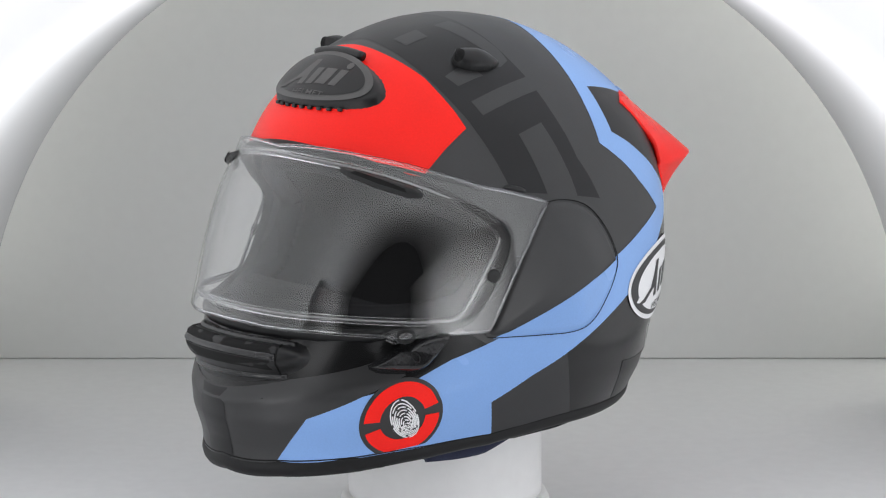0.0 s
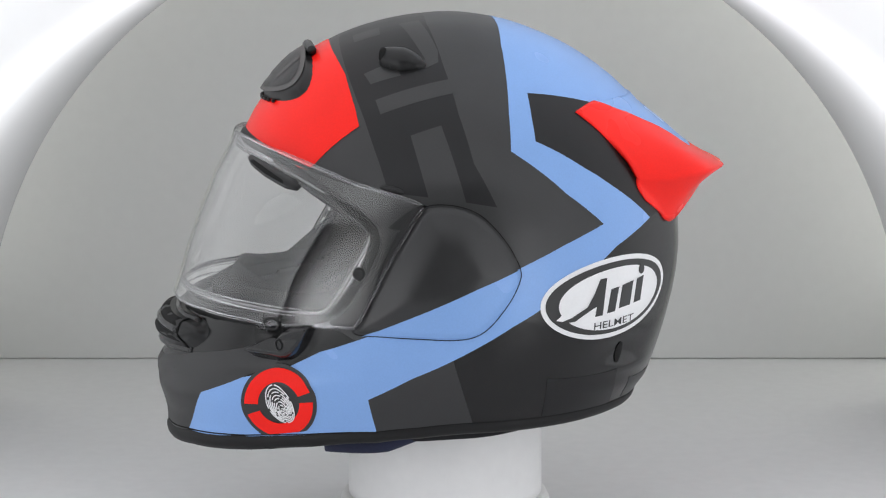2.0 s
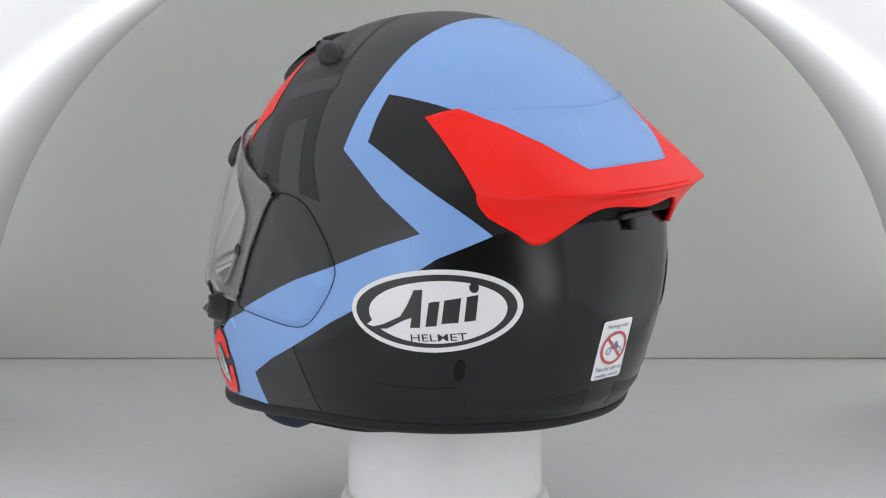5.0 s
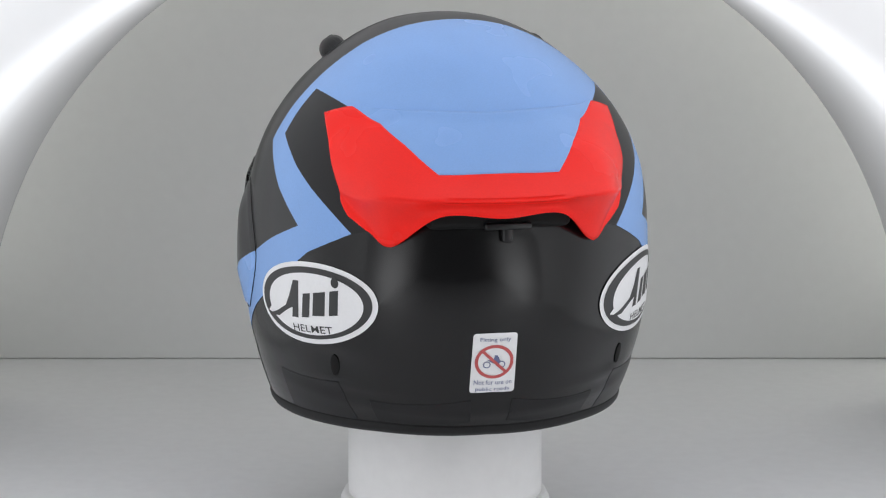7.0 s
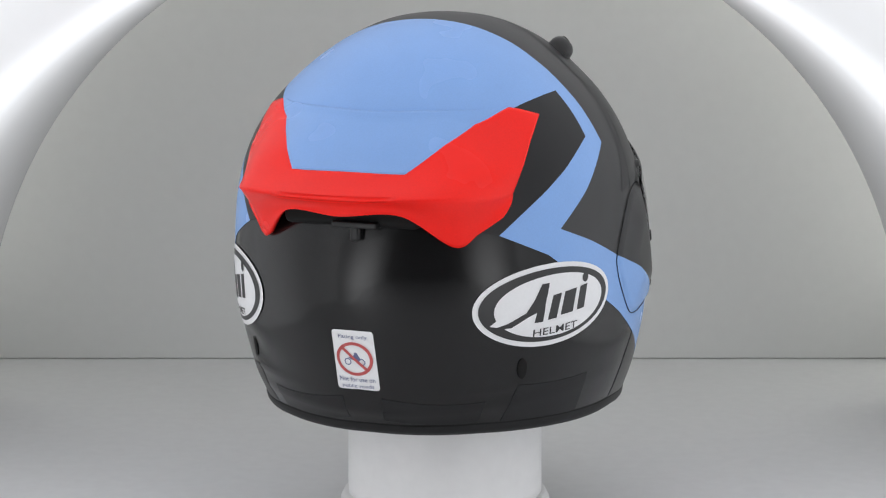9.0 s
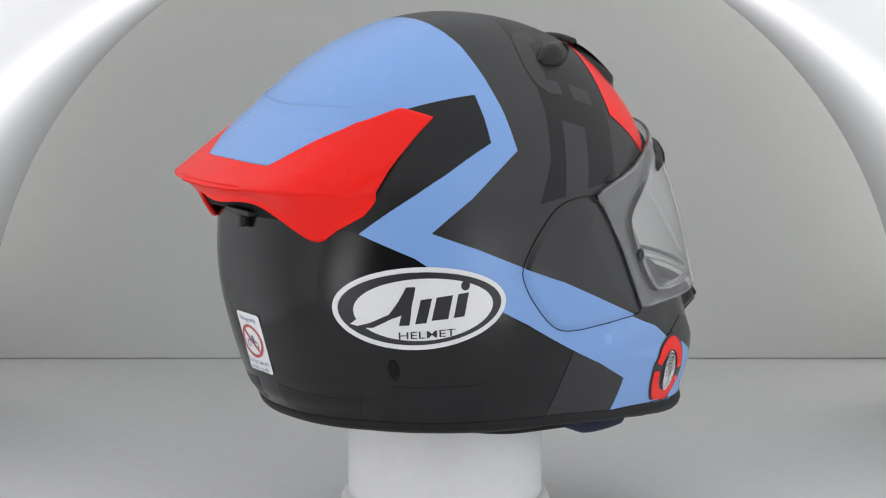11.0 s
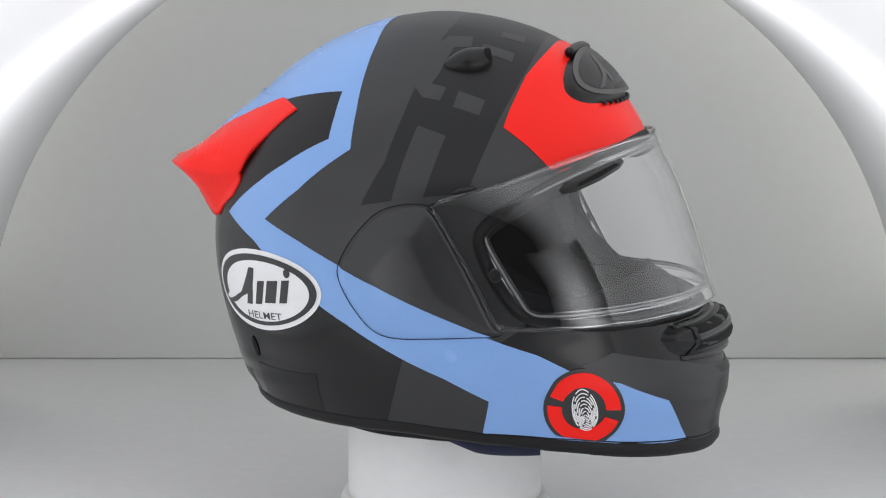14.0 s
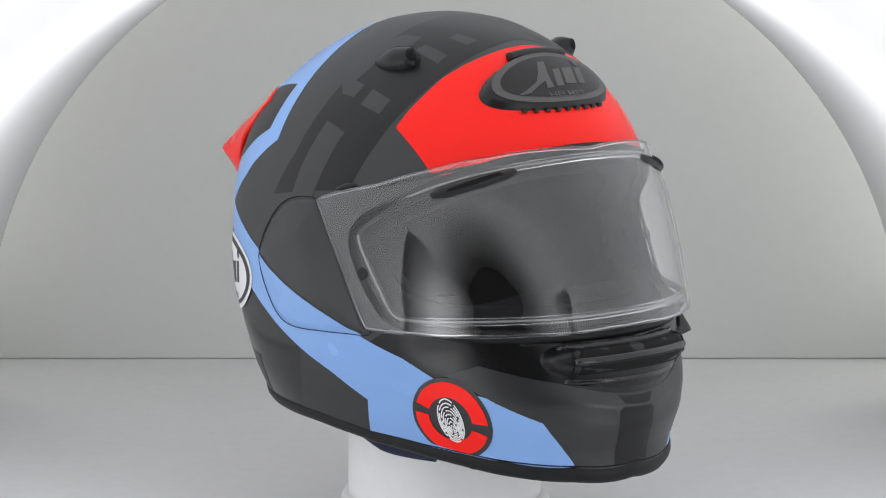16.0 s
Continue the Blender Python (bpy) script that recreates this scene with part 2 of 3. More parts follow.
def fill(poly, cell):
    """Cuts a flat outline into a fine net; gives its points and faces."""
    q = np.array(poly)
    gx = np.arange(q[:, 0].min(), q[:, 0].max(), cell)
    gy = np.arange(q[:, 1].min(), q[:, 1].max(), cell * 0.866)
    grid = np.array([(x + (cell / 2 if j % 2 else 0), y) for j, y in enumerate(gy) for x in gx]).reshape(-1, 2)
    keep = in_poly(grid, poly)
    grid = grid[keep]
    if len(grid):
        grid = grid[edge_distance(grid, poly) > 0.4 * cell]
    pts = [Vector(p) for p in poly] + [Vector(p) for p in grid]
    out, _, faces, *_ = delaunay_2d_cdt(pts, [], [list(range(len(poly)))], 1, 1e-6)
    faces = [list(f) for f in faces]
    v = np.array([tuple(p) for p in out])
    for f in faces:
        (ax, ay), (bx, by), (cx, cy) = v[f[0]], v[f[1]], v[f[2]]
        if (bx - ax) * (cy - ay) - (by - ay) * (cx - ax) < 0:
            f.reverse()
    return v, faces


def smooth_line(q, closed=True, step=0.02):
    """Rounds a flat outline through its points."""
    out = []
    n = len(q)
    q = [np.array(p) for p in q]
    for i in range(n if closed else n - 1):
        p0, p1, p2, p3 = (q[(i + k) % n] if closed else q[min(max(i + k, 0), n - 1)] for k in (-1, 0, 1, 2))
        m = max(1, int(np.linalg.norm(p2 - p1) / step))
        for t in np.arange(m) / m:
            out.append(0.5 * (2 * p1 + (p2 - p0) * t + (2 * p0 - 5 * p1 + 4 * p2 - p3) * t**2 + (3 * p1 - p0 - 3 * p2 + p3) * t**3))
    if not closed:
        out.append(q[-1])
    return [tuple(p) for p in out]


def edge_distance(q, poly):
    best = np.full(len(q), 9.0)
    for a, b in zip(poly, poly[1:] + poly[:1]):
        a, b = np.array(a), np.array(b)
        ab = b - a
        t = np.clip(((q - a) @ ab) / max(ab @ ab, 1e-12), 0, 1)
        best = np.minimum(best, np.linalg.norm(q - (a + t[:, None] * ab), axis=1))
    return best


def in_poly(q, poly):
    hit = np.zeros(len(q), bool)
    for (ax, ay), (bx, by) in zip(poly, poly[1:] + poly[:1]):
        cross = ((ay > q[:, 1]) != (by > q[:, 1]))
        with np.errstate(divide="ignore", invalid="ignore"):
            hit ^= cross & (q[:, 0] < (bx - ax) * (q[:, 1] - ay) / (by - ay if by != ay else 1e-12) + ax)
    return hit


def arcs(degrees, step=2.5, closed=True):
    """Directions along the great circles from point to point."""
    d = way(*np.array(degrees, float).T)
    out = []
    for i in range(len(d) if closed else len(d) - 1):
        a, b = d[i], d[(i + 1) % len(d)]
        ang = math.acos(max(-1.0, min(1.0, float(a @ b))))
        n = max(1, math.ceil(math.degrees(ang) / step))
        for k in range(n):
            t = k / n
            m = (a * math.sin((1 - t) * ang) + b * math.sin(t * ang)) / math.sin(ang) if ang > 1e-6 else a
            out.append(m)
    if not closed:
        out.append(d[-1])
    return np.array(out)


def outline(chart, degrees, rounded=False):
    if rounded:
        return smooth_line([tuple(p) for p in chart.flat(way(*np.array(degrees, float).T))])
    return [tuple(p) for p in chart.flat(arcs(degrees))]


def paint(name, chart, flat_outline, material, parent, off=0.0003, cell=0.022, label="", thick=0.0):
    """A painted or raised area on the shell. off: height over the skin, a number or a function of the map's points."""
    pts, faces = fill(flat_outline, cell)
    d = chart.ways(pts)
    height = off(pts) if callable(off) else np.full(len(pts), off)
    v = skin(d) + skin_normal(d) * height[:, None] - np.array(BASE)
    me = mesh_from(name, v, faces, material)
    if not callable(off):
        me.normals_split_custom_set_from_vertices([tuple(n) for n in skin_normal(d)])
    ob = part(name, me, material, parent, label)
    if thick:
        s = ob.modifiers.new("thickness", "SOLIDIFY")
        s.thickness, s.offset = thick, -1
    return ob


def skin_line(chart, flat_pts, off):
    d = chart.ways(np.array(flat_pts))
    n = skin_normal(d)
    return skin(d) + n * off - np.array(BASE), n


def mirror(degrees):
    return [(-a, e) for a, e in degrees[::-1]]


BASE = (0.0, -0.0008, 0.068)

# ---- the light booth ----
def vault(name, profile, material, label, a0=-0.02, a1=math.pi + 0.02):
    """A half-round sheet over the booth; profile: (y, radius) from back to front."""
    bm = bmesh.new()
    rows = [[[bm.verts.new((r * math.cos(a), y, 0.02 + r * math.sin(a))) for a in np.linspace(a0, a1, 97)] for y, r in line]
            for line in (profile, [(y, r + 0.01) for y, r in profile])]
    for ring, turn in zip(rows, (1, -1)):
        for lo, hi in zip(ring, ring[1:]):
            for i in range(96):
                bm.faces.new((lo[i], hi[i], hi[i + 1], lo[i + 1])[::turn])
    for k in (0, -1):
        for i in range(96):
            bm.faces.new((rows[0][k][i], rows[0][k][i + 1], rows[1][k][i + 1], rows[1][k][i]))
    bmesh.ops.recalc_face_normals(bm, faces=bm.faces)
    return tagged(part(name, bm, material), label, "vault", kind="structure")


def build_booth():
    fl = tagged(part("floor", box(2.4, 1.56, 0.02, 0.002), M_FLOOR), "white glossy floor of a light booth", "floor", kind="structure")
    fl.location = (0, -0.22, -0.01)
    low = tagged(part("ground", box(8, 8, 0.02, 0.002), M_ROOM), "dark grey floor of the studio room", "floor", kind="structure")
    low.location = (0, -1.5, -0.76)
    wall = tagged(part("wall_back", box(2.4, 0.02, 1.4, 0.002), M_BACK), "grey-white back wall of the light booth", "wall", kind="structure")
    wall.location = (0, 0.55, 0.70)
    # the vault widens towards its mouth like a bell
    bell = smooth_line([(0.40, 0.373), (0.2, 0.374), (0.0, 0.379), (-0.1, 0.384), (-0.2, 0.393), (-0.3, 0.409), (-0.4, 0.424), (-0.55, 0.434), (-0.75, 0.438), (-0.95, 0.440)], False, 0.02)
    vault("vault", bell, M_LED, "glowing white fabric vault of the light booth")
    straight = [(y, 0.350) for y in np.linspace(-0.34, -0.95, 9)]
    vault("softbox_left", straight, M_SIDE_LEFT, "glowing white side light panel", math.pi - 0.80, math.pi)
    vault("softbox_right", straight, M_SIDE_RIGHT, "glowing white side light panel", 0.0, 0.80)
    ring = [(0.50, 0.43), (0.43, 0.43)]
    vault("ring_light_left", ring, M_RING_LEFT, "light strip behind the vault's edge", math.pi / 2 + 0.01, math.pi - 0.06)
    vault("ring_light_right", ring, M_RING_RIGHT, "light strip behind the vault's edge", 0.06, math.pi / 2 - 0.01)


def build_stand():
    r = 0.0625
    ob = tagged(new("display_stand"), "round white display stand on the booth floor", "stand")
    part("foot", lathe([(0.0665, 0.0), (0.0675, 0.002), (0.0675, 0.026), (0.0655, 0.030), (0.0640, 0.0312)]), M_STAND, ob)
    part("column", lathe([(r, 0.030), (r, 0.036), (r - 0.0005, 0.13), (r - 0.004, 0.135)]), M_STAND, ob)
    return ob


# ---- the helmet ----
helmet = tagged(new("motorcycle_helmet"), "matt black full-face helmet with red and blue graphics", "helmet")
helmet.location = BASE

SIDE = Chart(90, 0)
OTHER = Chart(-90, 0)
FRONT = Chart(0, 5)
BACK = Chart(180, 10)
CROWN = Chart(0, 75)
RIM = [(0, -34.2), (13, -35.5), (30, -38.6), (47, -41.1), (66, -42.9), (80, -42.6), (96, -41.3), (115, -40), (132, -38.7), (150, -37.4), (180, -36.4)]
EYE_HALF = [(0.0, 29.0), (20, 27.5), (35.4, 24.5), (51.7, 18.4), (61.9, 13.6), (67.0, 9.7), (68.2, 5.1), (65.1, -2.7), (59.5, -10.9), (54.1, -13.8), (41.7, -15.2), (25.8, -14.6), (6.6, -14.2)]


def both(half):
    """A whole outline from the half at the helmet's left, whose ends lie on its middle line or beside it."""
    return half + [(-a, e) for a, e in half[::-1] if a > 0.01]


EYE_PORT = both(EYE_HALF)


def rim_el(az):
    a, e = np.array(RIM).T
    return np.interp(np.abs((az + 180) % 360 - 180), a, e)


def step(x, a, b):
    t = np.clip((x - a) / (b - a), 0, 1)
    return t * t * (3 - 2 * t)


def build_shell():
    az = np.linspace(-180, 180, 361)[:-1]
    rows = np.linspace(0, 1, 130)
    eye = outline(FRONT, EYE_PORT, True)
    low = rim_el(az) - 1.0
    d = np.concatenate([way(az, low + (90 - low) * k) for k in rows[:-1]] + [way(np.array([0.0]), np.array([90.0]))])
    v = skin(d)
    gone = in_poly(FRONT.flat(d), eye) & (d[:, 0] > 0)
    n, m = len(az), len(rows) - 1
    faces = []
    for i in range(m - 1):
        for j in range(n):
            f = (i * n + j, i * n + (j + 1) % n, (i + 1) * n + (j + 1) % n, (i + 1) * n + j)
            if not any(gone[k] for k in f):
                faces.append(f)
    for j in range(n):
        faces.append(((m - 1) * n + j, (m - 1) * n + (j + 1) % n, m * n))
    ob = part("shell", mesh_from("shell", v - np.array(BASE), faces, M_BLACK), M_BLACK, helmet, "satin black shell")
    s = ob.modifiers.new("thickness", "SOLIDIFY")
    s.thickness, s.offset = 0.005, -1
    inner = HEART + (v - HEART) * 0.87 - np.array(BASE)
    ob = part("lining", mesh_from("lining", inner, faces, M_LINING), M_LINING, helmet, "dark grey padded lining")
    s = ob.modifiers.new("thickness", "SOLIDIFY")
    s.thickness, s.offset = 0.012, -1
    dd = FRONT.ways(np.array(eye))
    part("lining_edge", tube(HEART + (skin(dd) - HEART) * 0.85 - np.array(BASE), 0.008, True, 10), M_LINING, helmet, "dark padded lining edge")
    p, nn = skin_line(FRONT, eye, -0.001)
    part("eye_port_gasket", tube(p, 0.0042, True, 10, 0.8, nn), M_RUBBER, helmet, "black rubber gasket")
    a = np.linspace(-180, 180, 241)[:-1]
    dd = way(a, rim_el(a) - 1.6)
    nrm = skin_normal(dd)
    part("edge_trim", tube(skin(dd) - np.array(BASE) - nrm * 0.0028, 0.0056, True, 14, 0.80, nrm), M_RUBBER, helmet, "black rubber edge trim")
    dd = way(a, rim_el(a) - 0.3)
    part("trim_seam", tube(skin(dd) - np.array(BASE), 0.0006, True, 6), M_GAP_SHADE, helmet)
    dd = way(a, rim_el(a) - 3.6 - 4.4 * np.exp(-((np.abs(a) - 98) / 42) ** 2))
    part("neck_roll", tube(HEART + (skin(dd) - HEART) * 0.87 - np.array(BASE), 0.0085, True, 12), M_LINING, helmet, "black cloth neck roll")
    for sgn in (1, -1):
        aa = np.linspace(46, 78, 12) * sgn
        dd = way(aa, rim_el(aa) - 7.4)
        w = np.sin(np.linspace(0, math.pi, 12))
        pts = HEART + (skin(dd) - HEART) * 0.88 - np.array(BASE) - np.stack([w * 0, w * 0, 0.004 * w], 1)
        part("chin_strap", tube(pts, 0.0056, False, 10), M_NAVY, helmet, "navy blue chin strap cover")
        dd = way(np.array([33.0 * sgn]), rim_el(np.array([33.0 * sgn])) - 4.6)
        bm = lathe([(0.006, -0.0015), (0.008, 0.0), (0.006, 0.003)], 24)
        ob = part("trim_clip", bm, M_RUBBER, helmet)
        ob.location = Vector(HEART + (skin(dd)[0] - HEART) * 0.95 - np.array(BASE)) + Vector((0, 0, 0.002))


BLUE_HALF = [(180.0, 74.4), (123.4, 61.4), (115.1, 51.4), (109.6, 39.4), (107.1, 28.8), (120.7, 16.5), (130.8, 7.9), (119.2, 3.8), (107.7, -1.2),
             (95.7, -6.8), (80.4, -13.7), (62.9, -20.1), (53.1, -22.6), (43.0, -26.2), (32.3, -27.0), (20.6, -29.1), (16.5, -32.9), (13.1, -35.9),
             (27.6, -38.5), (47.3, -41.6), (66.5, -43.2), (65.2, -34.9), (78.2, -30.1), (89.6, -25.4), (105.4, -16.6), (113.0, -12.3), (123.7, -5.5),
             (134.6, 2.0), (147.4, 7.2), (142.4, 11.2), (134.5, 16.9), (127.3, 22.0), (120.4, 27.1), (115.0, 30.5), (116.3, 36.9), (118.8, 44.0),
             (129.1, 41.4), (141.3, 36.9), (160, 33), (180.0, 33)]
RED_HALF = [(0.0, 62.7), (24, 59.6), (44.7, 52.4), (55.9, 42.2), (59.3, 37.1), (52.0, 31.0), (45.4, 23.6), (38.0, 24.6), (27.1, 26.9), (0.0, 28.6)]
GREY_HALF = [(0, 28), (0, 89.5), (180, 80), (180, 74.4), (123.4, 61.4), (115.1, 51.4), (109.6, 39.4), (107.1, 28.8), (120.7, 16.5), (130.8, 7.9),
             (119.2, 3.8), (107.7, -1.2), (95.7, -6.8), (80.4, -13.7), (62.9, -20.1), (56, -15.5), (66.5, -2), (70, 5), (68.5, 10.5), (52, 19.5), (35, 25.5)]
BAND_HALF = [(0, 66), (22, 62.5), (46.5, 52), (60.5, 39.2), (67.8, 27.4), (71.5, 19.2), (101.5, 14.8), (96, 26.5), (93, 40.4), (89.5, 57), (80, 76), (0, 88)]
LOW_HALF = [(65.2, -34.9), (78.2, -30.1), (89.6, -25.4), (96.6, -42), (66.5, -43)]
REAR_HALF = [(117, -30.1), (141, -28.5), (144.7, -37.7), (118, -39.6)]
REAR_MID = [(149.5, -31.6), (175.0, -29.4), (175.3, -35.4), (151, -37.0)]
NOTCH_HALF = [(118.8, 44), (116.3, 36.9), (115, 30.5), (120.4, 27.1), (127.3, 22), (134.5, 16.9), (142.4, 11.2), (147.4, 7.2), (156, 9), (158, 25), (150, 34), (141.3, 36.9), (129.1, 41.4)]
CHIN_HALF = [(0, -23.2), (17, -22.3), (34, -21.1), (42, -24.5), (32.3, -27), (20.6, -29.1), (16.5, -32.9), (13.1, -36), (0, -34.9)]
LETTERS_LEFT = [[(62.6, 45.2), (92.1, 51.9), (93.1, 47.2), (65.9, 40.9)], [(77.0, 34.9), (86.9, 37.6), (93.3, 15.9), (83.1, 16.9)],
                [(53.4, 53.3), (64.6, 58.3), (70.6, 53.6), (58.5, 50.1)], [(21.6, 66.9), (32.9, 73.0), (44.3, 69.2), (32.3, 64.2)],
                [(47.9, 76.1), (68.5, 78.8), (87.7, 62.5), (87.4, 58.1), (82.0, 56.3), (74.9, 55.6), (80.8, 59.5), (72.8, 66.8)]]
LETTERS_RIGHT = [[(-87.5, 37.4), (-78.1, 34.9), (-84.5, 16.0), (-93.2, 15.3)], [(-74.1, 48.5), (-64.3, 45.4), (-67.0, 40.8), (-76.2, 43.4)],
                 [(-82.8, 54.2), (-85.2, 50.6), (-79.1, 49.6), (-81.1, 45.3), (-87.6, 45.9), (-92.2, 49.5), (-92.8, 55.5), (-88.7, 64.8), (-81.1, 69.2), (-64.4, 69.1), (-67.0, 64.5), (-77.2, 64.3)],
                 [(-58.6, 65.6), (-43.9, 60.7), (-48.0, 57.6), (-63.5, 62.8)], [(-38.1, 70.7), (-25.4, 66.8), (-32.7, 64.4), (-44.5, 68.5)]]
POD_HALF = [(82.7, 15.8), (89.6, 15.8), (95.6, 13.8), (100.0, 10.1), (104.5, 4.2), (107.3, -1.7), (107.0, -5.3), (104.5, -10.3), (99.9, -16.1), (95.6, -19.1), (89.6, -20.1),
            (80.5, -19.8), (71.3, -19.2), (62.9, -18.3), (63.7, -15.5), (71.4, -0.7), (78.9, 12.4)]
POD_BLUE = [(107.5, -1.5), (107.3, -5.3), (104.7, -10.4), (100.1, -16.3), (95.7, -19.3), (89.6, -20.3), (80.5, -20.0), (71.3, -19.4), (64.5, -18.9), (80.4, -13.2), (95.7, -6.3)]
VISOR_HALF = [(0, 28.6), (18, 28.9), (29, 27.9), (46, 25.2), (61.6, 21.1), (77, 17.5), (82, 15.8), (79.2, 12.3), (71.9, -.4), (64.4, -14.9), (63, -16.7), (48, -15.7), (35.2, -14.9), (22, -14.3), (5, -13.9)]
VISOR_LINE = [(0, -11), (21, -11.4), (35, -12.1), (48, -13), (54.6, -12.7), (58, -8.9), (63, -.7), (66.5, 6.3), (65.9, 10.6), (61.5, 14.2), (46.6, 20.2), (29.7, 24.3), (7, 26.6)]


def build_graphics():
    for chart, turn in ((SIDE, list), (OTHER, mirror)):
        paint("grey_panel", chart, outline(chart, turn(GREY_HALF)), M_GREY, helmet, 0.00015, label="graphite grey painted panel")
        paint("blue_graphic", chart, outline(chart, turn(BLUE_HALF)), M_BLUE, helmet, label="sky blue zigzag graphic")
        paint("dark_band", chart, outline(chart, turn(BAND_HALF)), M_DARK, helmet, label="charcoal painted band")
        paint("grey_block", chart, outline(chart, turn(LOW_HALF)), M_GREY, helmet)
        paint("dark_block", chart, outline(chart, turn(REAR_HALF)), M_DARK, helmet, 0.0002)
        paint("dark_block", BACK, outline(BACK, turn(REAR_MID)), M_DARK, helmet, 0.0002)
        paint("dark_wedge", chart, outline(chart, turn(NOTCH_HALF)), M_DARK, helmet)
    for chart, letters in ((SIDE, LETTERS_LEFT), (OTHER, LETTERS_RIGHT)):
        for shape in letters:
            paint("grey_shape", chart, outline(chart, shape), M_GREY, helmet, 0.00045)
    paint("red_graphic", CROWN, outline(CROWN, both(RED_HALF)), M_RED, helmet, 0.0005, label="bright red forehead panel")
    chin = both(CHIN_HALF)
    low = Chart(0, -28)
    paint("chin_panel", low, outline(low, chin), M_GREY, helmet, label="graphite grey chin panel")
    paint("chin_stripe", low, outline(low, [(-5.4, -23.4), (3, -23.4), (3, -35), (-5.2, -35)]), M_DARK, helmet, 0.00045)


def build_pods():
    for chart, turn in ((SIDE, list), (OTHER, mirror)):
        rim = outline(chart, turn(POD_HALF), True)

        def rise(q, rim=rim):
            e = edge_distance(q, rim)
            return -0.0008 + 0.0026 * step(e, 0.0, 0.03) + 0.0040 * step(e, 0.0, 0.20)

        pod = paint("side_pod", chart, rim, M_GREY, helmet, rise, 0.016, "satin graphite visor side cover")
        paint("blue_corner", chart, outline(chart, turn(POD_BLUE)), M_BLUE, pod, lambda q, f=rise: f(q) * np.where(in_poly(q, rim), 1, 0) + 0.0004, 0.016, "sky blue painted corner")
        p, n = skin_line(chart, rim, 0.0006)
        part("seam", tube(p, 0.00026, True, 6), M_GAP_SHADE, pod)


def visor_rise(q):
    x, y = np.abs(q[:, 0]), q[:, 1]
    return 0.0034 + (0.0066 - 0.003 * step(y, 0.15, 0.4)) * (1 - step(x, 0.42, 1.12))


def build_visor():
    rim = outline(FRONT, both(VISOR_HALF))
    pts, faces = fill(rim, 0.03)

    def place(q):
        d = FRONT.ways(q)
        return skin(d) + skin_normal(d) * visor_rise(q)[:, None]

    e = 0.012
    nrm = np.cross(place(pts + (e, 0)) - place(pts - (e, 0)), place(pts + (0, e)) - place(pts - (0, e)))
    nrm /= np.linalg.norm(nrm, axis=1)[:, None]
    out = place(pts) - np.array(BASE)
    n = len(pts)
    edges = {}
    for f in faces:
        for a, b in zip(f, f[1:] + f[:1]):
            edges[(a, b)] = 1
    walls = [(b, a, a + n, b + n) for a, b in edges if (b, a) not in edges]
    me = mesh_from("visor", list(out) + list(out - nrm * 0.002), faces + [tuple(k + n for k in f[::-1]) for f in faces] + walls, M_CLEAR)
    me.normals_split_custom_set_from_vertices([tuple(k) for k in nrm] + [tuple(-k) for k in nrm])
    visor = part("visor", me, M_CLEAR, helmet, "clear transparent visor, closed")
    visor.visible_shadow = False
    line = outline(FRONT, both(VISOR_LINE), True)
    d = FRONT.ways(np.array(line))
    n = skin_normal(d)
    p = skin(d) + n * (visor_rise(np.array(line)) - 0.0030)[:, None] - np.array(BASE)
    # thin pale line paints the glint; the clear bead under it is the seal
    part("seal_glint", tube(p, 0.0007, True, 8), M_SEAL_GLINT, visor, "pale line painted for the light caught by the clear seal")
    part("seal_bead", tube(p - n * 0.0012, 0.0024, True, 10, 0.5, n), M_SEAL, visor, "clear rubber bead round the visor's inside")
    d = FRONT.ways(np.array(rim))
    n = skin_normal(d)
    p = skin(d) + n * (visor_rise(np.array(rim)) - 0.001)[:, None] - np.array(BASE)
    part("visor_rim", tube(p, 0.0010, True, 6), M_SEAL, visor, "polished edge of the visor")
    top = arcs([(-62, 20.6), (-46, 24.0), (-29, 26.8), (-15, 28.0), (0, 28.2), (15, 28.0), (29, 26.8), (46, 24.0), (62, 20.6)], 3, False)
    part("brow_seal", tube(skin(top) + skin_normal(top) * 0.0005 - np.array(BASE), 0.0012, False, 10), M_RUBBER, helmet, "thin black rubber brow seal")
    for s in (1, -1):
        hole = way(np.array([64.2 * s]), np.array([-2.7]))
        c = (skin(hole) + skin_normal(hole) * float(visor_rise(FRONT.flat(hole))[0]) - np.array(BASE))[0]
        nrm = Vector(skin_normal(hole)[0])
        ob = part("seal_pin", lathe([(0.0024, -0.003), (0.0040, -0.001), (0.0040, 0.0004), (0.0030, 0.0010), (0.0014, 0.0004)], 24), M_PLASTIC, visor, "black seal pin")
        ob.matrix_local = Matrix.Translation(c) @ nrm.to_track_quat("Z", "Y").to_matrix().to_4x4()
        vent = [(-46.1 * -s, 18.6), (-44.0 * -s, 20.4), (-35 * -s, 22.8), (-23.7 * -s, 24.9), (-22.5 * -s, 23.8), (-25.7 * -s, 22.0), (-33.5 * -s, 19.7), (-41.6 * -s, 17.6), (-45.2 * -s, 17.5)]
        if s > 0:
            vent = vent[::-1]
        o = outline(FRONT, vent)

        def lift(q, o=o):
            return visor_rise(q) + 0.0002 + 0.0030 * step(edge_distance(q, o), 0.0, 0.022)

        bv = paint("brow_vent", FRONT, o, M_PLASTIC, helmet, lift, 0.010, "black brow vent on the visor")
        # nothing is cut here: a flat black patch paints the shade inside the vent
        slot_shade = [(-41.5 * -s, 18.6), (-41.0 * -s, 19.6), (-28 * -s, 23.6), (-26.6 * -s, 22.9), (-34 * -s, 20.5)]
